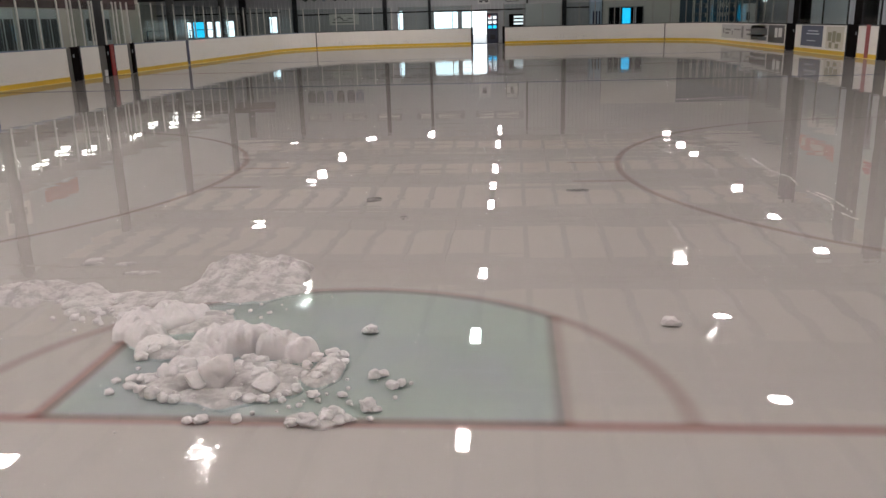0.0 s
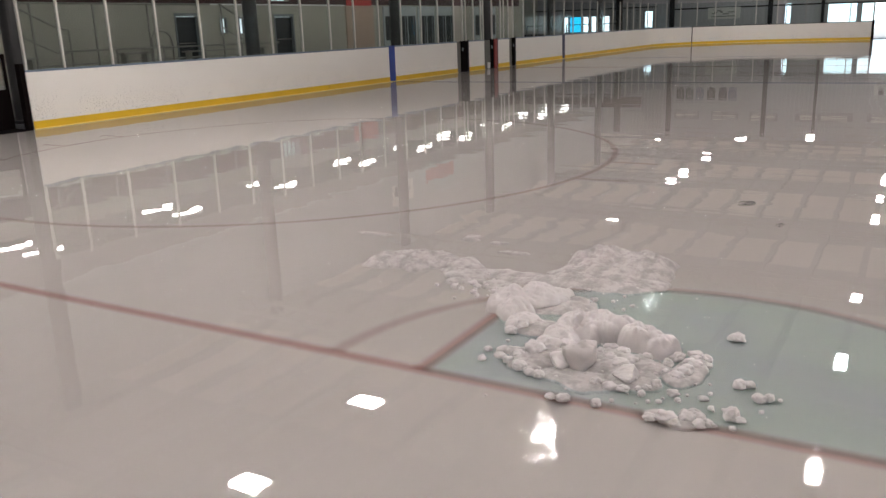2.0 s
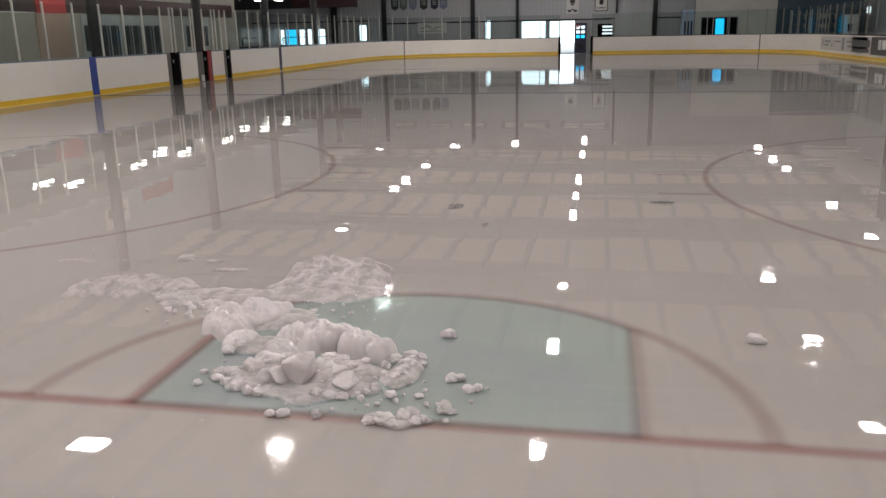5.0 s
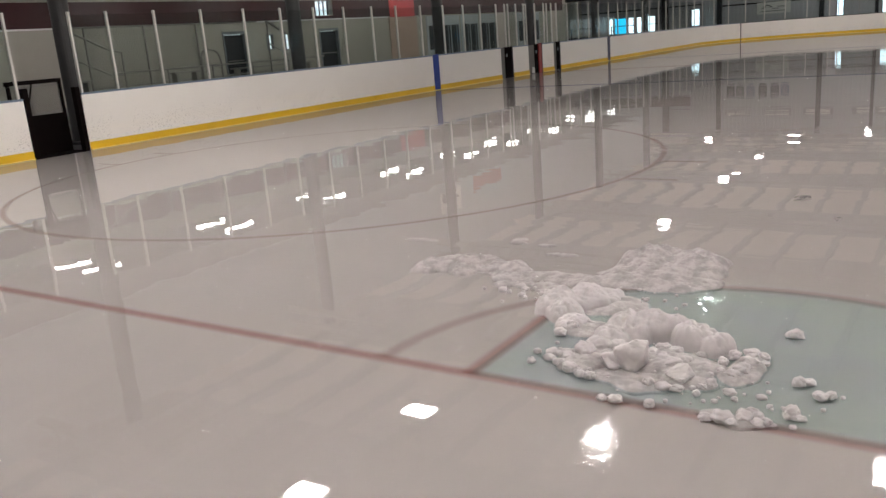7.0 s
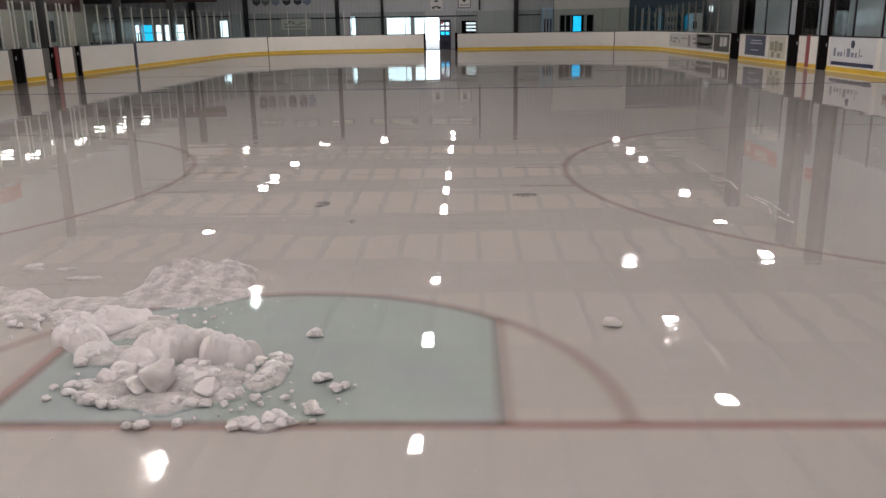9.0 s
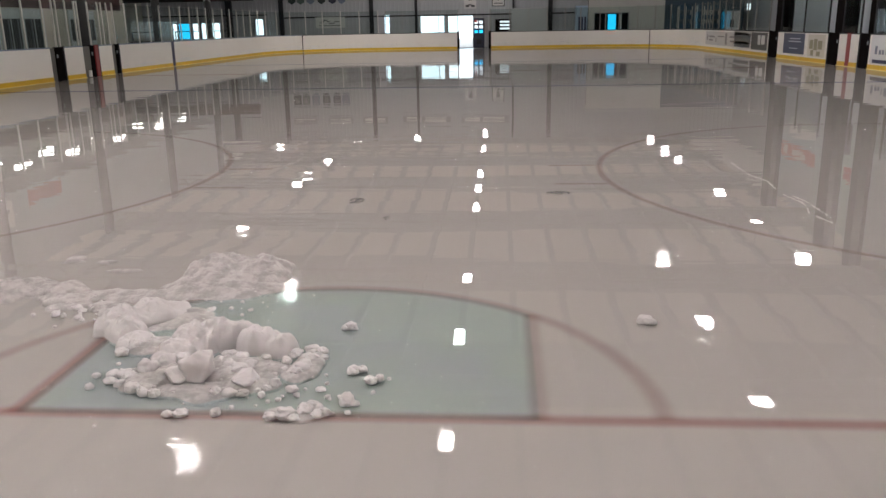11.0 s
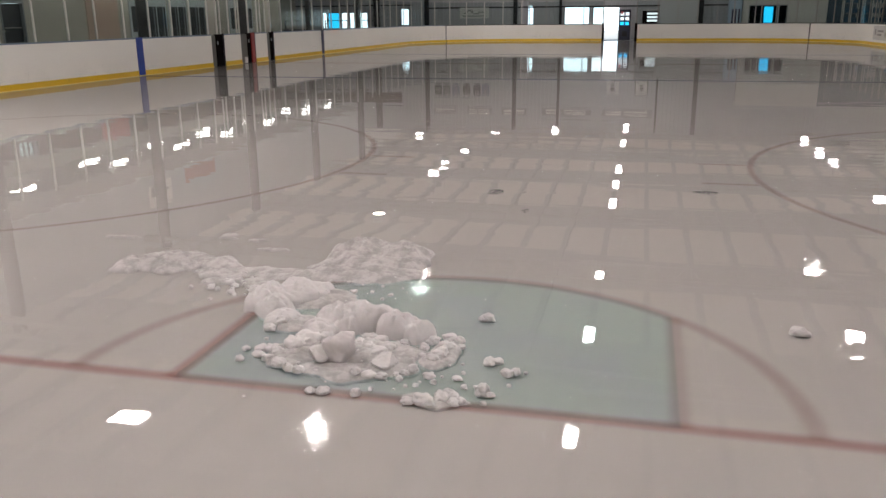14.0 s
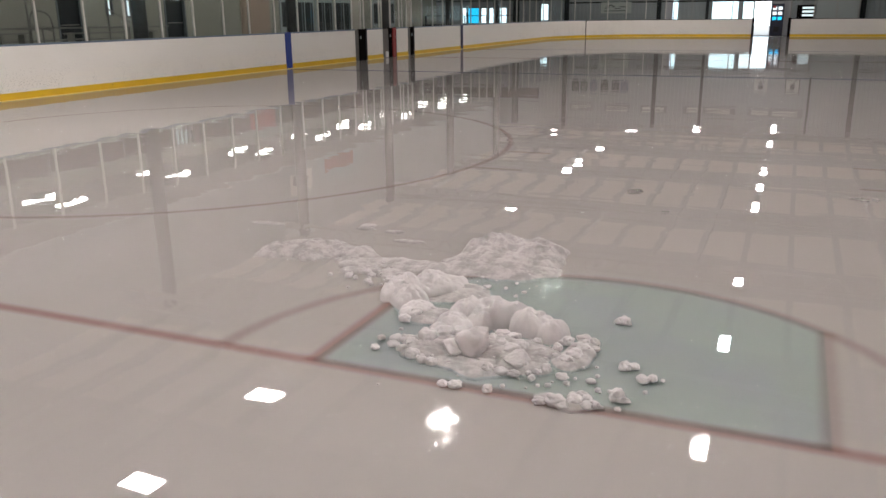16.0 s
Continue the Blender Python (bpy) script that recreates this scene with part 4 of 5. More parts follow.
# ---- far end ----
bm = boxes((-27.0, -17.0, FY - 0.08, FY, 2.62, 2.70), (-16.0, 7.5, FY - 0.08, FY, 2.36, 2.46))
solid("wall_girt", bm, DARKSTEEL, "dark horizontal steel girts across the far wall", "beam", kind="structure")
for x0, w in ((-20.2, 0.5), (-16.0, 0.34), (-8.95, 0.30), (-5.45, 0.2), (4.7, 0.32), (2.0, 0.14)):
    solid("wall_column", boxes((x0, x0 + w, FY - 0.28, FY - 0.085, -0.03, ROOF - 0.25)), DARKSTEEL, "dark steel wall column at the far end", "column", "far wall columns", "structure")
n = 3
for x0, x1, z0, z1 in FAR_HOLES[:-1]:
    n += 1
    t = thing("window_%d" % n, "bright daylit window in the far wall", "window", "", "structure")
    f = 0.05
    part("window_frame", boxes((x0 - f, x0, WY1 - 0.03, WY1 + 0.1, z0 - f, z1 + f), (x1, x1 + f, WY1 - 0.03, WY1 + 0.1, z0 - f, z1 + f), (x0, x1, WY1 - 0.03, WY1 + 0.1, z1, z1 + f), (x0, x1, WY1 - 0.03, WY1 + 0.1, z0 - f, z0)), GREYFRAME, t)
    if -24.2 < x0 < -24.0:
        # glow put into the pane for daylight through blue-tinted glass
        part("pane", boxes((x0, x1, WY1 + 0.05, WY1 + 0.06, z0, z1)), CYAN_GLOW, t, "cyan pane that glows in place of blue daylight")
    else:
        part("pane", boxes((x0, x1, WY1 + 0.05, WY1 + 0.06, z0, z1)), WINGLASS, t).visible_shadow = False
t = thing("door_3", "open outer door at the far end, full of daylight", "door", "", "structure")
part("door_frame", boxes((-2.96, -2.90, WY1 - 0.04, WY1 + 0.26, -0.03, 2.38), (-1.02, -0.97, WY1 - 0.04, WY1 + 0.26, -0.03, 2.38), (-2.90, -1.02, WY1 - 0.04, WY1 + 0.26, 2.32, 2.38)), GREYFRAME, t)
part("door_leaf", boxes((-2.2, -2.12, WY1 - 0.01, WY1 + 0.2, 0.0, 2.3)), GREYFRAME, t)

t = thing("vending_machine", "dark drinks vending machine with lit buttons beside the far door", "vending machine")
part("cabinet", boxes((-0.95, -0.12, 60.55, 61.3, -0.03, 2.16)), plain("navy_cabinet", (0.012, 0.014, 0.035), 0.35), t, bevel=0.03)
for r in range(3):
    for c in range(2):
        part("lit_window", boxes((-0.86 + 0.36 * c, -0.60 + 0.36 * c, 60.535, 60.546, 1.05 + 0.34 * r, 1.27 + 0.34 * r)), LIT_WHITE if r else CYAN_GLOW, t, "lit display panel")
part("round_logo", tube(bmesh.new(), [(-0.76, 60.53, 1.93), (-0.76, 60.546, 1.93)], 0.10, 16), BRIGHTRED, t, "round red emblem")
part("slot", boxes((-0.70, -0.35, 60.535, 60.546, 0.25, 0.6)), DARKSTEEL, t)
t = thing("menu_board", "dark board with three lit white panels", "menu board")
part("board", boxes((0.70, 1.85, 61.25, 61.38, 1.1, 2.05)), BLACK, t)
for r in range(3):
    part("lit_panel", boxes((1.05, 1.78, 61.235, 61.246, 1.28 + 0.25 * r, 1.42 + 0.25 * r)), LIT_WHITE, t)
part("bracket", boxes((1.2, 1.4, 61.38, 61.5, 1.5, 1.6)), DARKSTEEL, t)
t = thing("storage_cabinet", "wide pale grey metal cabinet against the far wall", "cabinet")
part("body", boxes((1.92, 4.6, 60.7, 61.3, -0.03, 2.8)), plain("pale_grey_metal", (0.42, 0.43, 0.44), 0.45), t, bevel=0.01)
for a_ in (1.96, 3.28):
    part("door", boxes((a_, a_ + 1.28, 60.68, 60.697, 2.02, 2.76)), plain("pale_grey_panel", (0.46, 0.47, 0.48), 0.45), t)
    part("door", boxes((a_, a_ + 1.28, 60.68, 60.697, 0.05, 1.97)), plain("pale_grey_panel", (0.46, 0.47, 0.48), 0.45), t)
t = thing("blue_booth", "pale blue lit cabinet with dark vertical slots", "cabinet")
part("body", boxes((6.70, 7.55, 60.2, 61.2, -0.03, 2.9)), plain("pale_blue_metal", (0.40, 0.52, 0.68), 0.45), t, bevel=0.02)
for k in range(3):
    part("slot", boxes((6.88 + 0.22 * k, 7.0 + 0.22 * k, 60.18, 60.198, 0.9, 2.1)), NAVY, t)

ROOMWALL = plain("room_wall_paint", (0.55, 0.55, 0.52), 0.6)
wall_with_holes("y", 60.3, 0.15, 7.62, 13.2, -0.03, 4.6, [(8.1, 10.55, 1.05, 2.30)], "wall_room", ROOMWALL, "pale painted front wall of the corner room")
solid("room_roof", boxes((7.62, 13.2, 60.3, WY1, 4.602, 4.7)), ROOMWALL, "flat top of the corner room", "roof", kind="structure")
# black sheet put in for the darkness of the unlit room
solid("room_dark_sheet", boxes((7.70, 13.0, 61.4, 61.45, -0.03, 4.6)), BLACK, "black sheet for the dark inside of the corner room", "wall", kind="structure")
t = thing("window_20", "dark sliding window of the corner room", "window", "", "structure")
part("window_frame", boxes((8.04, 8.1, 60.27, 60.44, 1.0, 2.36), (10.55, 10.61, 60.27, 60.44, 1.0, 2.36), (8.1, 10.55, 60.27, 60.44, 2.30, 2.36), (8.1, 10.55, 60.27, 60.44, 1.0, 1.05)), GREYFRAME, t)
for x in (8.88, 10.0):
    part("mullion", boxes((x, x + 0.05, 60.28, 60.43, 1.05, 2.30)), ALU, t)
part("pane", boxes((8.1, 10.55, 60.36, 60.37, 1.05, 2.30)), WINGLASS, t).visible_shadow = False
# glowing panel and stand added to draw the cyan reflection in the room window
t = thing("cyan_reflection", "cyan glowing panel for a reflection in the corner room window", "screen")
part("panel", boxes((9.12, 9.72, 60.75, 60.77, 1.0, 2.25)), CYAN_GLOW, t)
part("stand", boxes((9.36, 9.46, 60.775, 60.85, -0.03, 1.6)), DARKSTEEL, t)

# benches area and lobby clutter seen through the far glass
for k, y in enumerate((43.0, 48.0)):
    t = thing("window_%d" % (21 + k), "blue daylit window behind the far glass", "window", "", "structure")
    part("window_frame", boxes((WX1 - 0.04, WX1 + 0.1, y - 0.06, y, 0.84, 3.26), (WX1 - 0.04, WX1 + 0.1, y + 3, y + 3.06, 0.84, 3.26), (WX1 - 0.04, WX1 + 0.1, y, y + 3, 3.2, 3.26), (WX1 - 0.04, WX1 + 0.1, y, y + 3, 0.84, 0.9)), GREYFRAME, t)
    for e in range(4):
        part("mullion", boxes((WX1 - 0.03, WX1 + 0.08, y + 0.58 + 0.6 * e, y + 0.63 + 0.6 * e, 0.9, 3.2)), ALU, t)
    part("pane", boxes((WX1 + 0.1, WX1 + 0.11, y, y + 3, 0.9, 3.2)), WINGLASS, t).visible_shadow = False
solid("alcove_wall", boxes((13.21, WX1, 60.6, 60.8, -0.03, 4.6)), plain("alcove_blue_paint", (0.05, 0.085, 0.12), 0.5), "dark blue-grey back wall of the equipment alcove", "wall", kind="structure")
t = thing("door_4", "white door with a small dark sign in the equipment alcove", "door", "", "structure")
part("leaf", boxes((17.0, 17.95, 57.9, 57.96, -0.03, 2.3)), WHITE, t)
part("sign", boxes((17.35, 17.6, 57.88, 57.899, 1.2, 1.7)), DARKSTEEL, t)
part("frame", boxes((16.93, 17.0, 57.86, 58.0, -0.03, 2.36), (17.95, 18.02, 57.86, 58.0, -0.03, 2.36), (17.0, 17.95, 57.86, 58.0, 2.3, 2.36)), GREYFRAME, t)
t = thing("wall_lamp", "small lit white lamp high in the alcove", "wall lamp")
part("lens", boxes((17.9, 18.15, 56.0, 56.06, 2.35, 2.75)), LIT_WHITE, t, "glowing lens")
part("bracket", boxes((18.0, 18.06, 56.06, 60.6, 2.5, 2.56)), DARKSTEEL, t)
for x, y in ((14.3, 58.6), (15.35, 57.6), (16.3, 58.8)):
    t = thing("equipment_rack", "tall rack with pale uprights and dark blue bins", "rack", "equipment racks", at=(x, y, -0.03))
    for a_ in (-0.48, 0.0, 0.44):
        for b_ in (-0.25, 0.21):
            part("upright", boxes((a_, a_ + 0.05, b_, b_ + 0.05, 0, 2.7)), ALU, t)
    for z in (0.5, 1.15, 1.75, 2.4):
        part("shelf", boxes((-0.48, 0.49, -0.25, 0.26, z, z + 0.03)), STEEL, t)
        part("bin", boxes((-0.40, 0.40, -0.20, 0.20, z + 0.031, z + 0.36)), plain("blue_bin", (0.03, 0.08, 0.14), 0.4), t, "dark blue plastic bin", bevel=0.02)
for x, y in ((-21.5, 56.0), (-19.2, 56.6), (-24.5, 55.5)):
    t = thing("lobby_counter", "dark counter with shelves in the lobby corner", "counter", "lobby counters", at=(x, y, -0.03))
    part("body", boxes((-0.9, 0.9, -0.35, 0.35, 0, 0.95)), DARKDOOR, t, bevel=0.01)
    part("top", boxes((-0.95, 0.95, -0.4, 0.4, 0.952, 1.0)), GREYFRAME, t)
    part("back_shelf", boxes((-0.9, 0.9, 0.2, 0.34, 1.55, 1.6), (-0.9, -0.85, 0.2, 0.34, 1.0, 1.55), (0.85, 0.9, 0.2, 0.34, 1.0, 1.55)), DARKSTEEL, t)
t = thing("lobby_header", "dark header beam with a maroon band over the lobby", "beam", kind="structure")
part("beam", boxes((-26.9, -16.2, 55.0, 55.3, 3.55, 4.3)), DARKSTEEL, t)
part("band", boxes((-21.0, -16.2, 54.97, 54.997, 3.6, 4.2)), MAROON, t)

# ---- right side: columns and adverts ----
for y in (36.1, 29.15, 26.45):
    t = thing("black_column", "black steel column behind the bench doors", "column", "bench columns", at=(13.95, y, 0))
    w = 0.5 if y > 27 else 0.28
    part("flange", boxes((-0.22, -0.19, -w, w, -0.03, 7.0)), BLACK, t)
    part("flange", boxes((0.19, 0.22, -w, w, -0.03, 7.0)), BLACK, t)
    part("web", boxes((-0.19, 0.19, -0.03, 0.03, -0.03, 7.0)), BLACK, t)


def advert(parent, y0, y1, z0, z1, col, label, marks=(), mark_col=(0.1, 0.1, 0.1)):
    m = plain("advert_sheet", col, 0.35)
    ob = part("advert", boxes((XR - 0.006, XR - 0.001, y0, y1, z0, z1)), m, parent, label)
    mm = plain("advert_print", mark_col, 0.4)
    for u, v, w, h in marks:
        a_, z = y1 - u * (y1 - y0), z0 + v * (z1 - z0)
        part("print", boxes((XR - 0.010, XR - 0.0065, a_ - w * (y1 - y0), a_, z, z + h * (z1 - z0))), mm, ob)
    return ob


advert(right_a, 40.0, 48.8, 0.30, 1.06, (0.52, 0.51, 0.50), "pale grey advert strip with small grey shapes", [(0.04, 0.35, 0.03, 0.4), (0.1, 0.55, 0.14, 0.14), (0.1, 0.3, 0.10, 0.14), (0.27, 0.25, 0.02, 0.3), (0.32, 0.6, 0.16, 0.1), (0.50, 0.1, 0.045, 0.8), (0.60, 0.6, 0.12, 0.12), (0.62, 0.3, 0.1, 0.12)], (0.20, 0.19, 0.19))
advert(right_a, 39.6, 42.6, 0.30, 1.075, (0.50, 0.50, 0.50), "grey advert with a dark panel", [(0.02, 0.38, 0.96, 0.42), (0.05, 0.05, 0.9, 0.2)], (0.06, 0.065, 0.07))
advert(right_a, 37.0, 39.5, 0.27, 1.08, (0.045, 0.043, 0.043), "near-black advert with two white block shapes", [(0.42, 0.30, 0.17, 0.55), (0.64, 0.33, 0.22, 0.52)], (0.75, 0.74, 0.72))
advert(right_b, 32.15, 34.7, 0.26, 1.10, (0.035, 0.045, 0.10), "navy blue advert with two pale bars", [(0.3, 0.72, 0.5, 0.05), (0.25, 0.58, 0.6, 0.05), (0.3, 0.25, 0.4, 0.04)], (0.55, 0.58, 0.65))
advert(right_b, 29.95, 31.75, 0.22, 1.08, (0.62, 0.58, 0.50), "cream advert with plain olive and white shapes", [(0.1, 0.35, 0.22, 0.4), (0.36, 0.3, 0.2, 0.5), (0.6, 0.35, 0.25, 0.38), (0.2, 0.05, 0.16, 0.25), (0.55, 0.05, 0.2, 0.2)], (0.28, 0.26, 0.16))
advert(right_d, 22.6, 25.9, 0.22, 1.13, (0.68, 0.68, 0.70), "white advert with grey stroke shapes and a dark blue strip", [(0.10, 0.32, 0.05, 0.30), (0.19, 0.32, 0.05, 0.16), (0.26, 0.32, 0.04, 0.16), (0.34, 0.32, 0.015, 0.26), (0.40, 0.32, 0.07, 0.30), (0.50, 0.32, 0.05, 0.16), (0.58, 0.32, 0.04, 0.16), (0.66, 0.32, 0.015, 0.3), (0.69, 0.36, 0.04, 0.05)], (0.18, 0.2, 0.27))
part("print_strip", boxes((XR - 0.014, XR - 0.0065, 22.7, 25.7, 0.225, 0.34)), NAVY, right_d, "dark blue strip")
bm = tube(bmesh.new(), [(XR - 0.012, 24.2, 0.92), (XR - 0.0065, 24.2, 0.92)], 0.13, 20)
part("round_logo", bm, NAVY, right_d, "round dark emblem")
advert(right_d, 17.5, 22.3, 0.22, 1.13, (0.66, 0.66, 0.66), "white advert with brown curved shapes", [(0.08, 0.55, 0.18, 0.08), (0.08, 0.3, 0.1, 0.2), (0.3, 0.3, 0.3, 0.2)], (0.22, 0.12, 0.06))

# ---- snow ----
def cauliflower(p, s):
    d = noise.voronoi(p * s)[0][0]
    return 1.0 - 1.25 * d * d


def mound(name, blobs, label, material=SNOW, step=0.009, rough=1.0, seed=0, sink=0.006, edge=0.42):
    """Heaped snow: overlapping blobs (x, y, radius x, radius y, height) with lumps at three sizes, open below."""
    x0, x1 = min(b[0] - b[2] for b in blobs) - 0.05, max(b[0] + b[2] for b in blobs) + 0.05
    y0, y1 = min(b[1] - b[3] for b in blobs) - 0.05, max(b[1] + b[3] for b in blobs) + 0.05
    nx, ny = int((x1 - x0) / step) + 1, int((y1 - y0) / step) + 1
    verts, keep = [], []
    for j in range(ny):
        for i in range(nx):
            x, y = x0 + i * step, y0 + j * step
            p = Vector((x, y, 0.37 * seed))
            wx, wy = x + 0.045 * rough * noise.noise(p * 6), y + 0.045 * rough * noise.noise(p * 6 + Vector((7, 3, 1)))
            h = -0.02
            for bx, by, rx, ry, bh in blobs:
                d = ((wx - bx) / rx) ** 2 + ((wy - by) / ry) ** 2
                if d < 1:
                    h = max(h, bh * (1 - d) ** edge)
            if h > 0:
                w = p + 0.02 * Vector((noise.noise(p * 17), noise.noise(p * 17 + Vector((5, 5, 5))), 0))
                lump = 0.62 + 0.30 * cauliflower(w, 7.0) + 0.16 * (cauliflower(w, 17.0) - 0.5) + 0.10 * (cauliflower(w, 38.0) - 0.5) + 0.15 * noise.fractal(p * 11, 0.85, 2.1, 6)
                h = h * lump - sink
            verts.append((x, y, max(h, -0.012)))
            keep.append(h > -0.004)
    faces = []
    for j in range(ny - 1):
        for i in range(nx - 1):
            a_ = j * nx + i
            if keep[a_] or keep[a_ + 1] or keep[a_ + nx] or keep[a_ + nx + 1]:
                faces.append((a_, a_ + 1, a_ + nx + 1, a_ + nx))
    used = sorted({v for f in faces for v in f})
    idx = {v: k for k, v in enumerate(used)}
    me = bpy.data.meshes.new(name)
    me.from_pydata([verts[v] for v in used], [], [tuple(idx[v] for v in f) for f in faces])
    me.materials.append(material)
    me.polygons.foreach_set("use_smooth", [True] * len(me.polygons))
    me.update()
    return tagged(new(name, me), label, "snow mound", "snow mounds")


def chunk(x, y, rx, ry, rz, label="small white snow lump lying on the wet ice", sub=3, sharp=0.22, seed=0, z=None, group="loose snow lumps", name="snow_lump", material=SNOW):
    b = bmesh.new()
    bmesh.ops.create_icosphere(b, subdivisions=sub, radius=1.0)
    off = Vector((3.1 * seed, 1.7 * seed, 0.9 * seed))
    turn = Euler((0, 0, seed * 1.3)).to_matrix()
    for v in b.verts:
        d = v.co.normalized()
        k = 1 - sharp * 0.9 + sharp * 1.3 * cauliflower(d * 0.8 + off, 1.4) + 0.22 * noise.fractal(d * 1.6 + off, 0.95, 2.1, 4)
        if sub > 3:
            k += 0.04 * noise.fractal(d * 7 + off, 0.8, 2.0, 4)
        q = turn @ (d * k)
        v.co = Vector((q.x * rx, q.y * ry, max(q.z, -0.45) * rz))
    ob = solid(name, b, material, label, "snow lump", group, smooth=True)
    ob.location = (x, y, rz * 0.36 if z is None else z)
    return ob


def block(x, y, rx, ry, rz, seed, label, tilt=(0.0, 0.0)):
    """A broken block of hard snow: flat broken faces, crumbly edges and a chipped, grainy skin."""
    rnd = random.Random(seed)
    b = bmesh.new()
    for k in range(11):
        v = Vector((rnd.gauss(0, 1), rnd.gauss(0, 1), rnd.gauss(0, 1))).normalized() * rnd.uniform(0.88, 1.12)
        b.verts.new(v)
    out = bmesh.ops.convex_hull(b, input=b.verts)
    bmesh.ops.delete(b, geom=[e for e in out["geom_interior"] if isinstance(e, bmesh.types.BMVert)], context="VERTS")
    bmesh.ops.triangulate(b, faces=b.faces)
    bmesh.ops.subdivide_edges(b, edges=b.edges, cuts=13, use_grid_fill=True)
    for k in range(7):
        bmesh.ops.smooth_vert(b, verts=b.verts, factor=0.5, use_axis_x=True, use_axis_y=True, use_axis_z=True)
    b.normal_update()
    off = Vector((seed * 2.3, 0, seed))
    turn = Euler((tilt[0], tilt[1], seed * 0.7)).to_matrix()
    moved = []
    for v in b.verts:
        p = v.co
        chip = min(0.0, noise.fractal(p * 2.2 + off, 0.8, 2.1, 4)) * 0.09
        moved.append(p + v.normal * (chip + 0.028 * noise.fractal(p * 6 + off, 0.75, 2.1, 5)))
    for v, q in zip(b.verts, moved):
        q = turn @ q
        v.co = Vector((q.x * rx, q.y * ry, max(q.z, -0.5) * rz))
    ob = solid("snow_block", b, SNOW, label, "snow block", "snow blocks", smooth=True)
    ob.location = (x, y, rz * 0.42)
    return ob


mound("snow_mound", [(-0.62, 0.86, 0.16, 0.15, 0.155), (-0.50, 0.91, 0.14, 0.14, 0.165), (-0.70, 0.73, 0.10, 0.12, 0.11), (-0.75, 0.62, 0.07, 0.08, 0.07), (-0.44, 0.96, 0.10, 0.10, 0.14)], "lumpy white snow mound in the goal crease", SNOW, 0.006, 1.0, 2)
mound("snow_mound", [(-0.28, 0.81, 0.14, 0.13, 0.155), (-0.17, 0.78, 0.11, 0.10, 0.12), (-0.34, 0.87, 0.10, 0.10, 0.14)], "rounded white snow mound in the goal crease", SNOW, 0.006, 1.0, 3)
mound("snow_mound", [(-1.22, 1.14, 0.15, 0.17, 0.13), (-1.12, 1.02, 0.13, 0.15, 0.12), (-1.10, 1.30, 0.16, 0.18, 0.13), (-1.02, 0.88, 0.09, 0.10, 0.075), (-0.99, 1.38, 0.12, 0.14, 0.085)], "lumpy white snow mound at the edge of the crease", SNOW, 0.006, 1.0, 4)
mound("snow_mound", [(-0.86, 2.05, 0.36, 0.42, 0.10), (-0.98, 2.26, 0.28, 0.34, 0.14), (-0.70, 2.22, 0.26, 0.38, 0.125), (-1.06, 1.86, 0.20, 0.25, 0.07), (-0.62, 1.85, 0.18, 0.22, 0.05)], "wet flat-topped snow mound beyond the crease", WETSNOW, 0.008, 1.6, 5, edge=0.75)
mound("snow_ridge", [(-2.52, 1.72, 0.20, 0.19, 0.065), (-2.32, 1.80, 0.25, 0.24, 0.09), (-2.14, 1.88, 0.16, 0.17, 0.07)], "low flat snow ridge lying on wet ice", WETSNOW, 0.007, 1.5, 6, edge=0.65)
mound("snow_ridge", [(-1.95, 1.84, 0.17, 0.15, 0.065), (-1.82, 1.66, 0.26, 0.13, 0.034), (-1.55, 1.68, 0.28, 0.12, 0.032), (-1.32, 1.72, 0.26, 0.13, 0.036), (-1.72, 1.48, 0.14, 0.10, 0.030), (-1.45, 1.45, 0.14, 0.12, 0.036)], "low broken ridge of wet snow", WETSNOW, 0.007, 2.0, 7, edge=0.65)
mound("snow_apron", [(-0.72, 0.42, 0.17, 0.16, 0.045), (-0.58, 0.55, 0.2, 0.18, 0.05), (-0.36, 0.52, 0.2, 0.2, 0.05), (-0.2, 0.45, 0.16, 0.2, 0.04), (0.03, 0.58, 0.10, 0.18, 0.04), (-0.42, 0.27, 0.3, 0.09, 0.022), (-0.92, 0.85, 0.14, 0.14, 0.035), (-0.92, 1.28, 0.2, 0.2, 0.035), (0.13, 0.06, 0.15, 0.07, 0.025)], "low crumbled apron of wet snow round the blocks", WETSNOW, 0.007, 2.0, 8, edge=0.6)
block(-0.47, 0.43, 0.135, 0.13, 0.115, 21, "large angular block of hard white snow", (0.2, -0.3))
block(-0.58, 0.38, 0.085, 0.10, 0.06, 9, "broken slab of hard snow leaning on the large block", (0.1, 0.4))
block(-0.22, 0.36, 0.075, 0.09, 0.070, 6, "angular block of hard white snow beside the large one", (0.0, 0.15))
block(-0.30, 0.50, 0.06, 0.06, 0.045, 12, "small block of hard white snow")
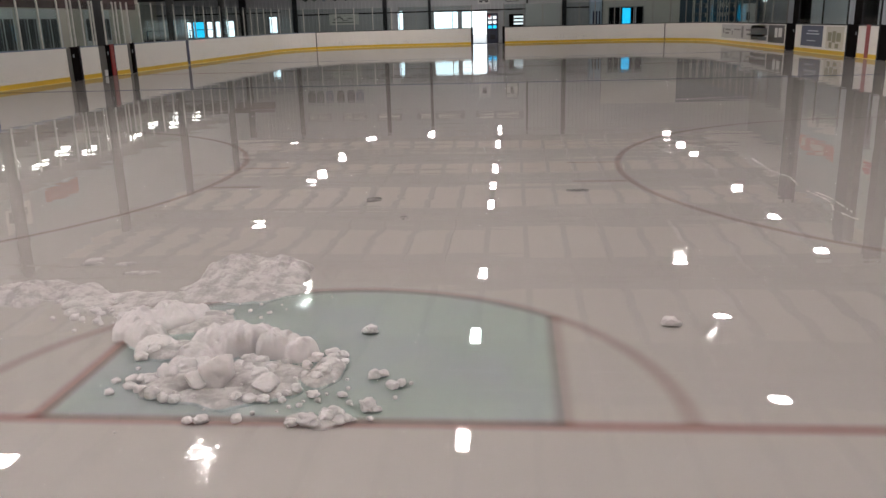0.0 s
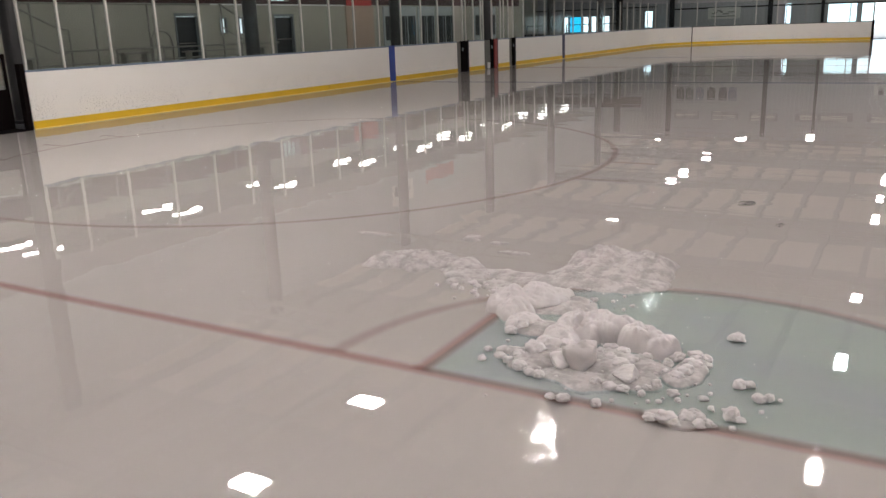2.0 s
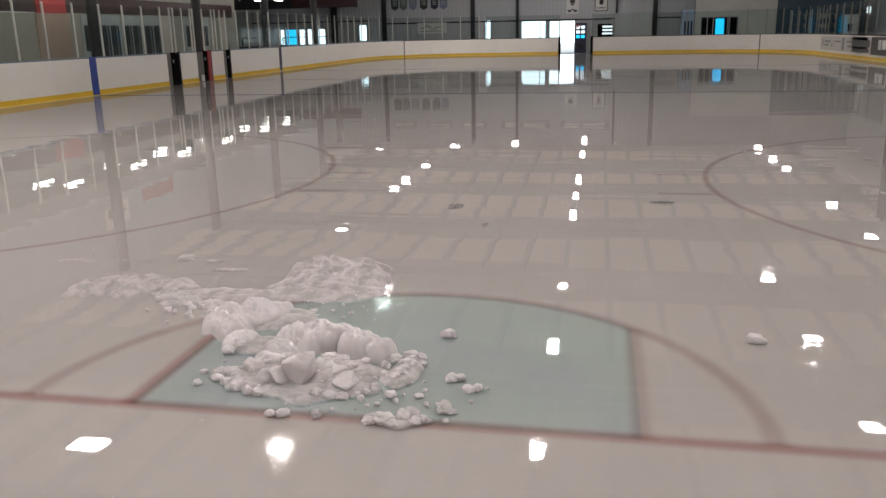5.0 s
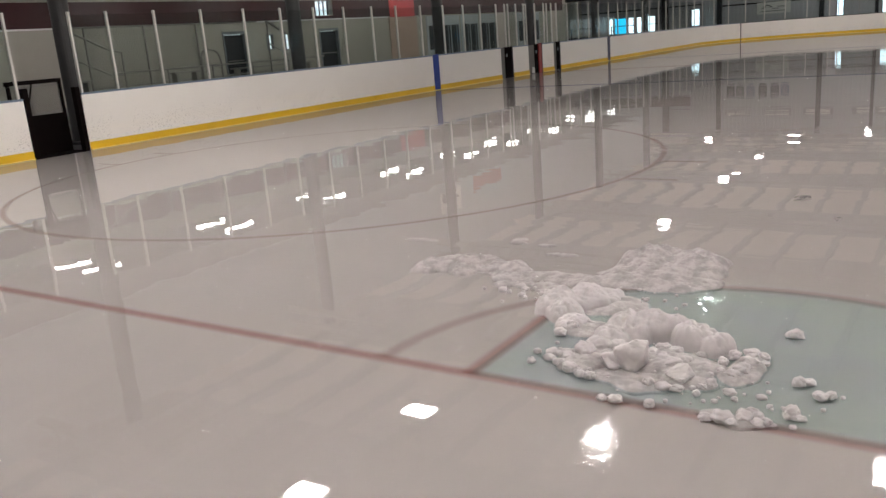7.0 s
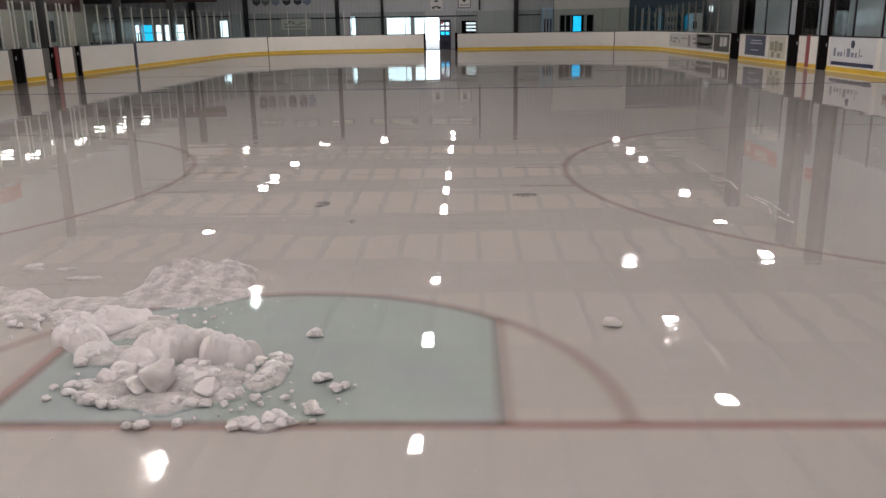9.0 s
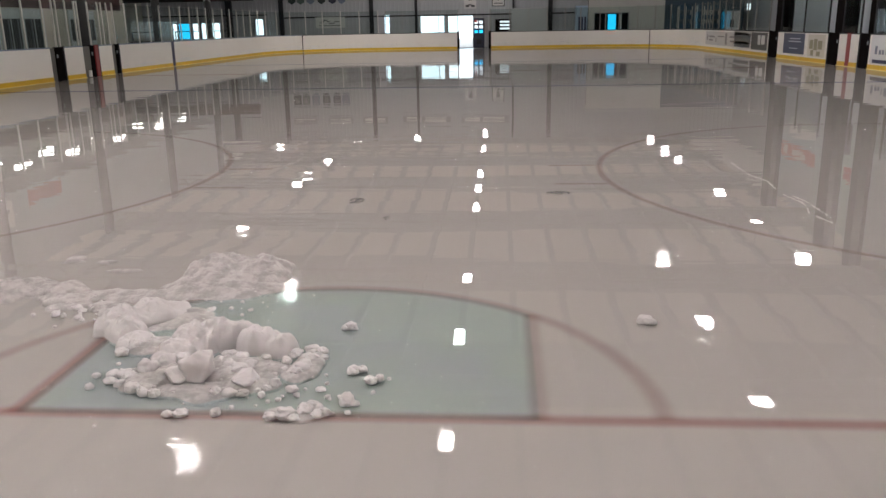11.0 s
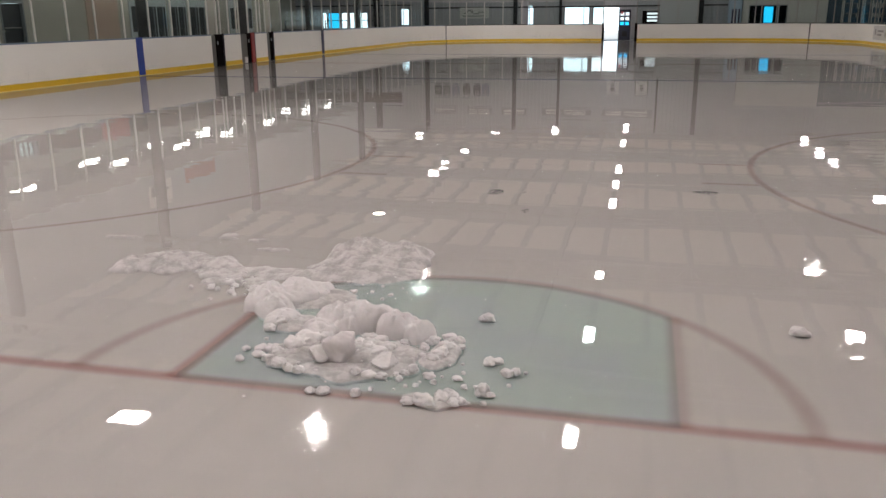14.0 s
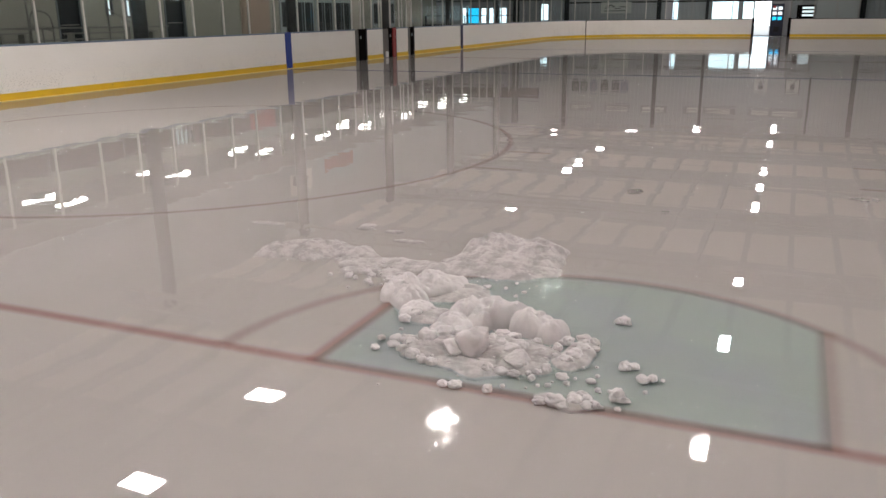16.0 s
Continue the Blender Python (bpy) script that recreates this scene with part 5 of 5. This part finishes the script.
LUMPS = ((-0.44, 0.60, 0.06), (-0.36, 0.56, 0.055), (-0.33, 0.66, 0.05), (-0.25, 0.55, 0.05), (-0.41, 0.70, 0.05), (-0.63, 0.60, 0.07), (-0.20, 0.66, 0.04), (-0.38, 0.47, 0.05), (-0.60, 0.50, 0.05),
         (-0.76, 0.47, 0.08), (-0.82, 0.40, 0.06), (-0.87, 0.44, 0.05), (-0.76, 0.27, 0.05), (-0.70, 0.24, 0.035), (-0.70, 0.57, 0.085), (-0.63, 0.22, 0.04), (-0.17, 0.33, 0.04), (-0.20, 0.24, 0.035),
         (-0.10, 0.30, 0.03), (-0.34, 0.25, 0.04), (0.03, 0.55, 0.07), (0.0, 0.48, 0.05), (0.05, 0.64, 0.05), (-0.05, 0.72, 0.045), (0.02, 0.80, 0.045), (0.08, 0.76, 0.04), (-0.08, 0.62, 0.04),
         (0.0, 0.01, 0.035), (0.07, 0.02, 0.055), (0.15, 0.05, 0.05), (0.20, 0.09, 0.045), (0.17, 0.12, 0.04), (0.24, 0.05, 0.035), (-0.26, 0.03, 0.035), (-0.42, 0.02, 0.04), (-0.48, 0.01, 0.03),
         (0.32, 0.17, 0.055), (0.36, 0.15, 0.028), (0.17, 1.13, 0.05), (0.14, 1.12, 0.03), (0.29, 0.52, 0.05), (0.33, 0.54, 0.035), (0.40, 0.40, 0.04), (0.44, 0.42, 0.035), (1.89, 1.28, 0.055), (1.93, 1.26, 0.03),
         (-0.98, 0.80, 0.06), (-0.93, 0.90, 0.05), (-1.02, 0.72, 0.045), (-0.6, 0.62, 0.05), (-0.14, 0.55, 0.035), (-0.22, 0.58, 0.03), (-1.72, 1.32, 0.035), (-1.66, 1.3, 0.025), (-1.55, 1.27, 0.03), (-1.42, 1.35, 0.04), (-1.5, 1.22, 0.022))
for k, (x, y, r) in enumerate(LUMPS):
    r *= 0.78
    chunk(x, y, r * (0.8 + 0.5 * ((k * 37) % 10) / 10), r * 0.95, r * (0.65 + 0.3 * ((k * 53) % 10) / 10), seed=20 + k, sub=4)
random.seed(11)
for k in range(46):
    cx, cy, sx, sy = ((-0.78, 0.36, 0.14, 0.12), (0.0, 0.62, 0.12, 0.16), (-0.2, 0.3, 0.16, 0.10), (0.13, 0.07, 0.12, 0.05), (-1.5, 1.38, 0.2, 0.1))[k % 5]
    r = random.uniform(0.014, 0.034)
    chunk(random.gauss(cx, sx * 0.7), random.gauss(cy, sy * 0.7), r * random.uniform(0.8, 1.3), r, r * random.uniform(0.6, 0.95), "tiny white snow lump lying on the wet ice", 3, 0.3, 100 + k)
random.seed(5)
bm = bmesh.new()
for k in range(150):
    cx, cy, sx, sy = ((-0.45, 0.5, 0.42, 0.32), (-0.1, 0.3, 0.35, 0.25), (-1.55, 1.4, 0.35, 0.2), (-0.8, 1.5, 0.4, 0.4))[k % 4]
    x, y, r = random.gauss(cx, sx * 0.6), random.gauss(cy, sy * 0.6), random.uniform(0.006, 0.017)
    b0 = len(bm.verts)
    m = Matrix.Translation((x, y, r * 0.5)) @ Matrix.Rotation(k, 4, "Z") @ Matrix.Diagonal((r * 1.2, r, r * 0.8, 1))
    bmesh.ops.create_icosphere(bm, subdivisions=1, radius=1.0, matrix=m)
solid("snow_crumbs", bm, SNOW, "tiny snow crumbs scattered on wet ice", "snow", kind="stuff", smooth=True)
for x, y, w, d in ((-3.14, 2.40, 0.26, 0.025), (-2.28, 2.62, 0.10, 0.05), (-2.24, 2.52, 0.12, 0.03), (-1.96, 2.50, 0.12, 0.03), (-1.75, 2.28, 0.20, 0.025), (-0.42, 4.75, 0.12, 0.10), (1.63, 5.1, 0.2, 0.06), (-0.02, 3.96, 0.05, 0.04)):
    mound("slush_streak", [(x, y, w * 0.6, d + 0.01, 0.014), (x + w * 0.35, y + 0.02, w * 0.4, d, 0.013)], "short streak of frozen slush on the ice", WETSNOW if y < 3 else SLUSH, 0.008, 0.5, int(90 + 10 * x), 0.006)
def slush_scratch(pts, label, seed):
    """A thin jagged ridge of slush scraped up along a line."""
    rnd = random.Random(seed)
    b = bmesh.new()
    rows = []
    for k in range(len(pts) - 1):
        (xa, ya), (xb, yb) = pts[k], pts[k + 1]
        n = max(2, int(math.hypot(xb - xa, yb - ya) / 0.02))
        for i in range(n):
            f = i / n
            w = rnd.uniform(0.001, 0.007)
            x, y = xa + (xb - xa) * f + rnd.gauss(0, 0.006), ya + (yb - ya) * f
            rows.append([b.verts.new(c) for c in ((x - w, y, 0.0), (x + rnd.uniform(-0.3, 0.3) * w, y, rnd.uniform(0.004, 0.011)), (x + w, y, 0.0))])
    for r, s in zip(rows, rows[1:]):
        if rnd.random() < 0.72:
            for i in range(2):
                b.faces.new((r[i], r[i + 1], s[i + 1], s[i]))
    return solid("slush_line", b, SNOW, label, "slush", "slush lines", smooth=True)


slush_scratch([(3.90, 3.72), (3.84, 4.1), (3.93, 4.5), (3.88, 5.0)], "thin broken line of white slush on the ice", 1)
slush_scratch([(3.90, 5.28), (3.95, 5.7), (3.86, 6.1), (3.90, 7.0)], "thin broken line of white slush on the ice", 2)
slush_scratch([(3.95, 4.0), (3.99, 4.6), (3.94, 4.9)], "short broken line of white slush on the ice", 3)
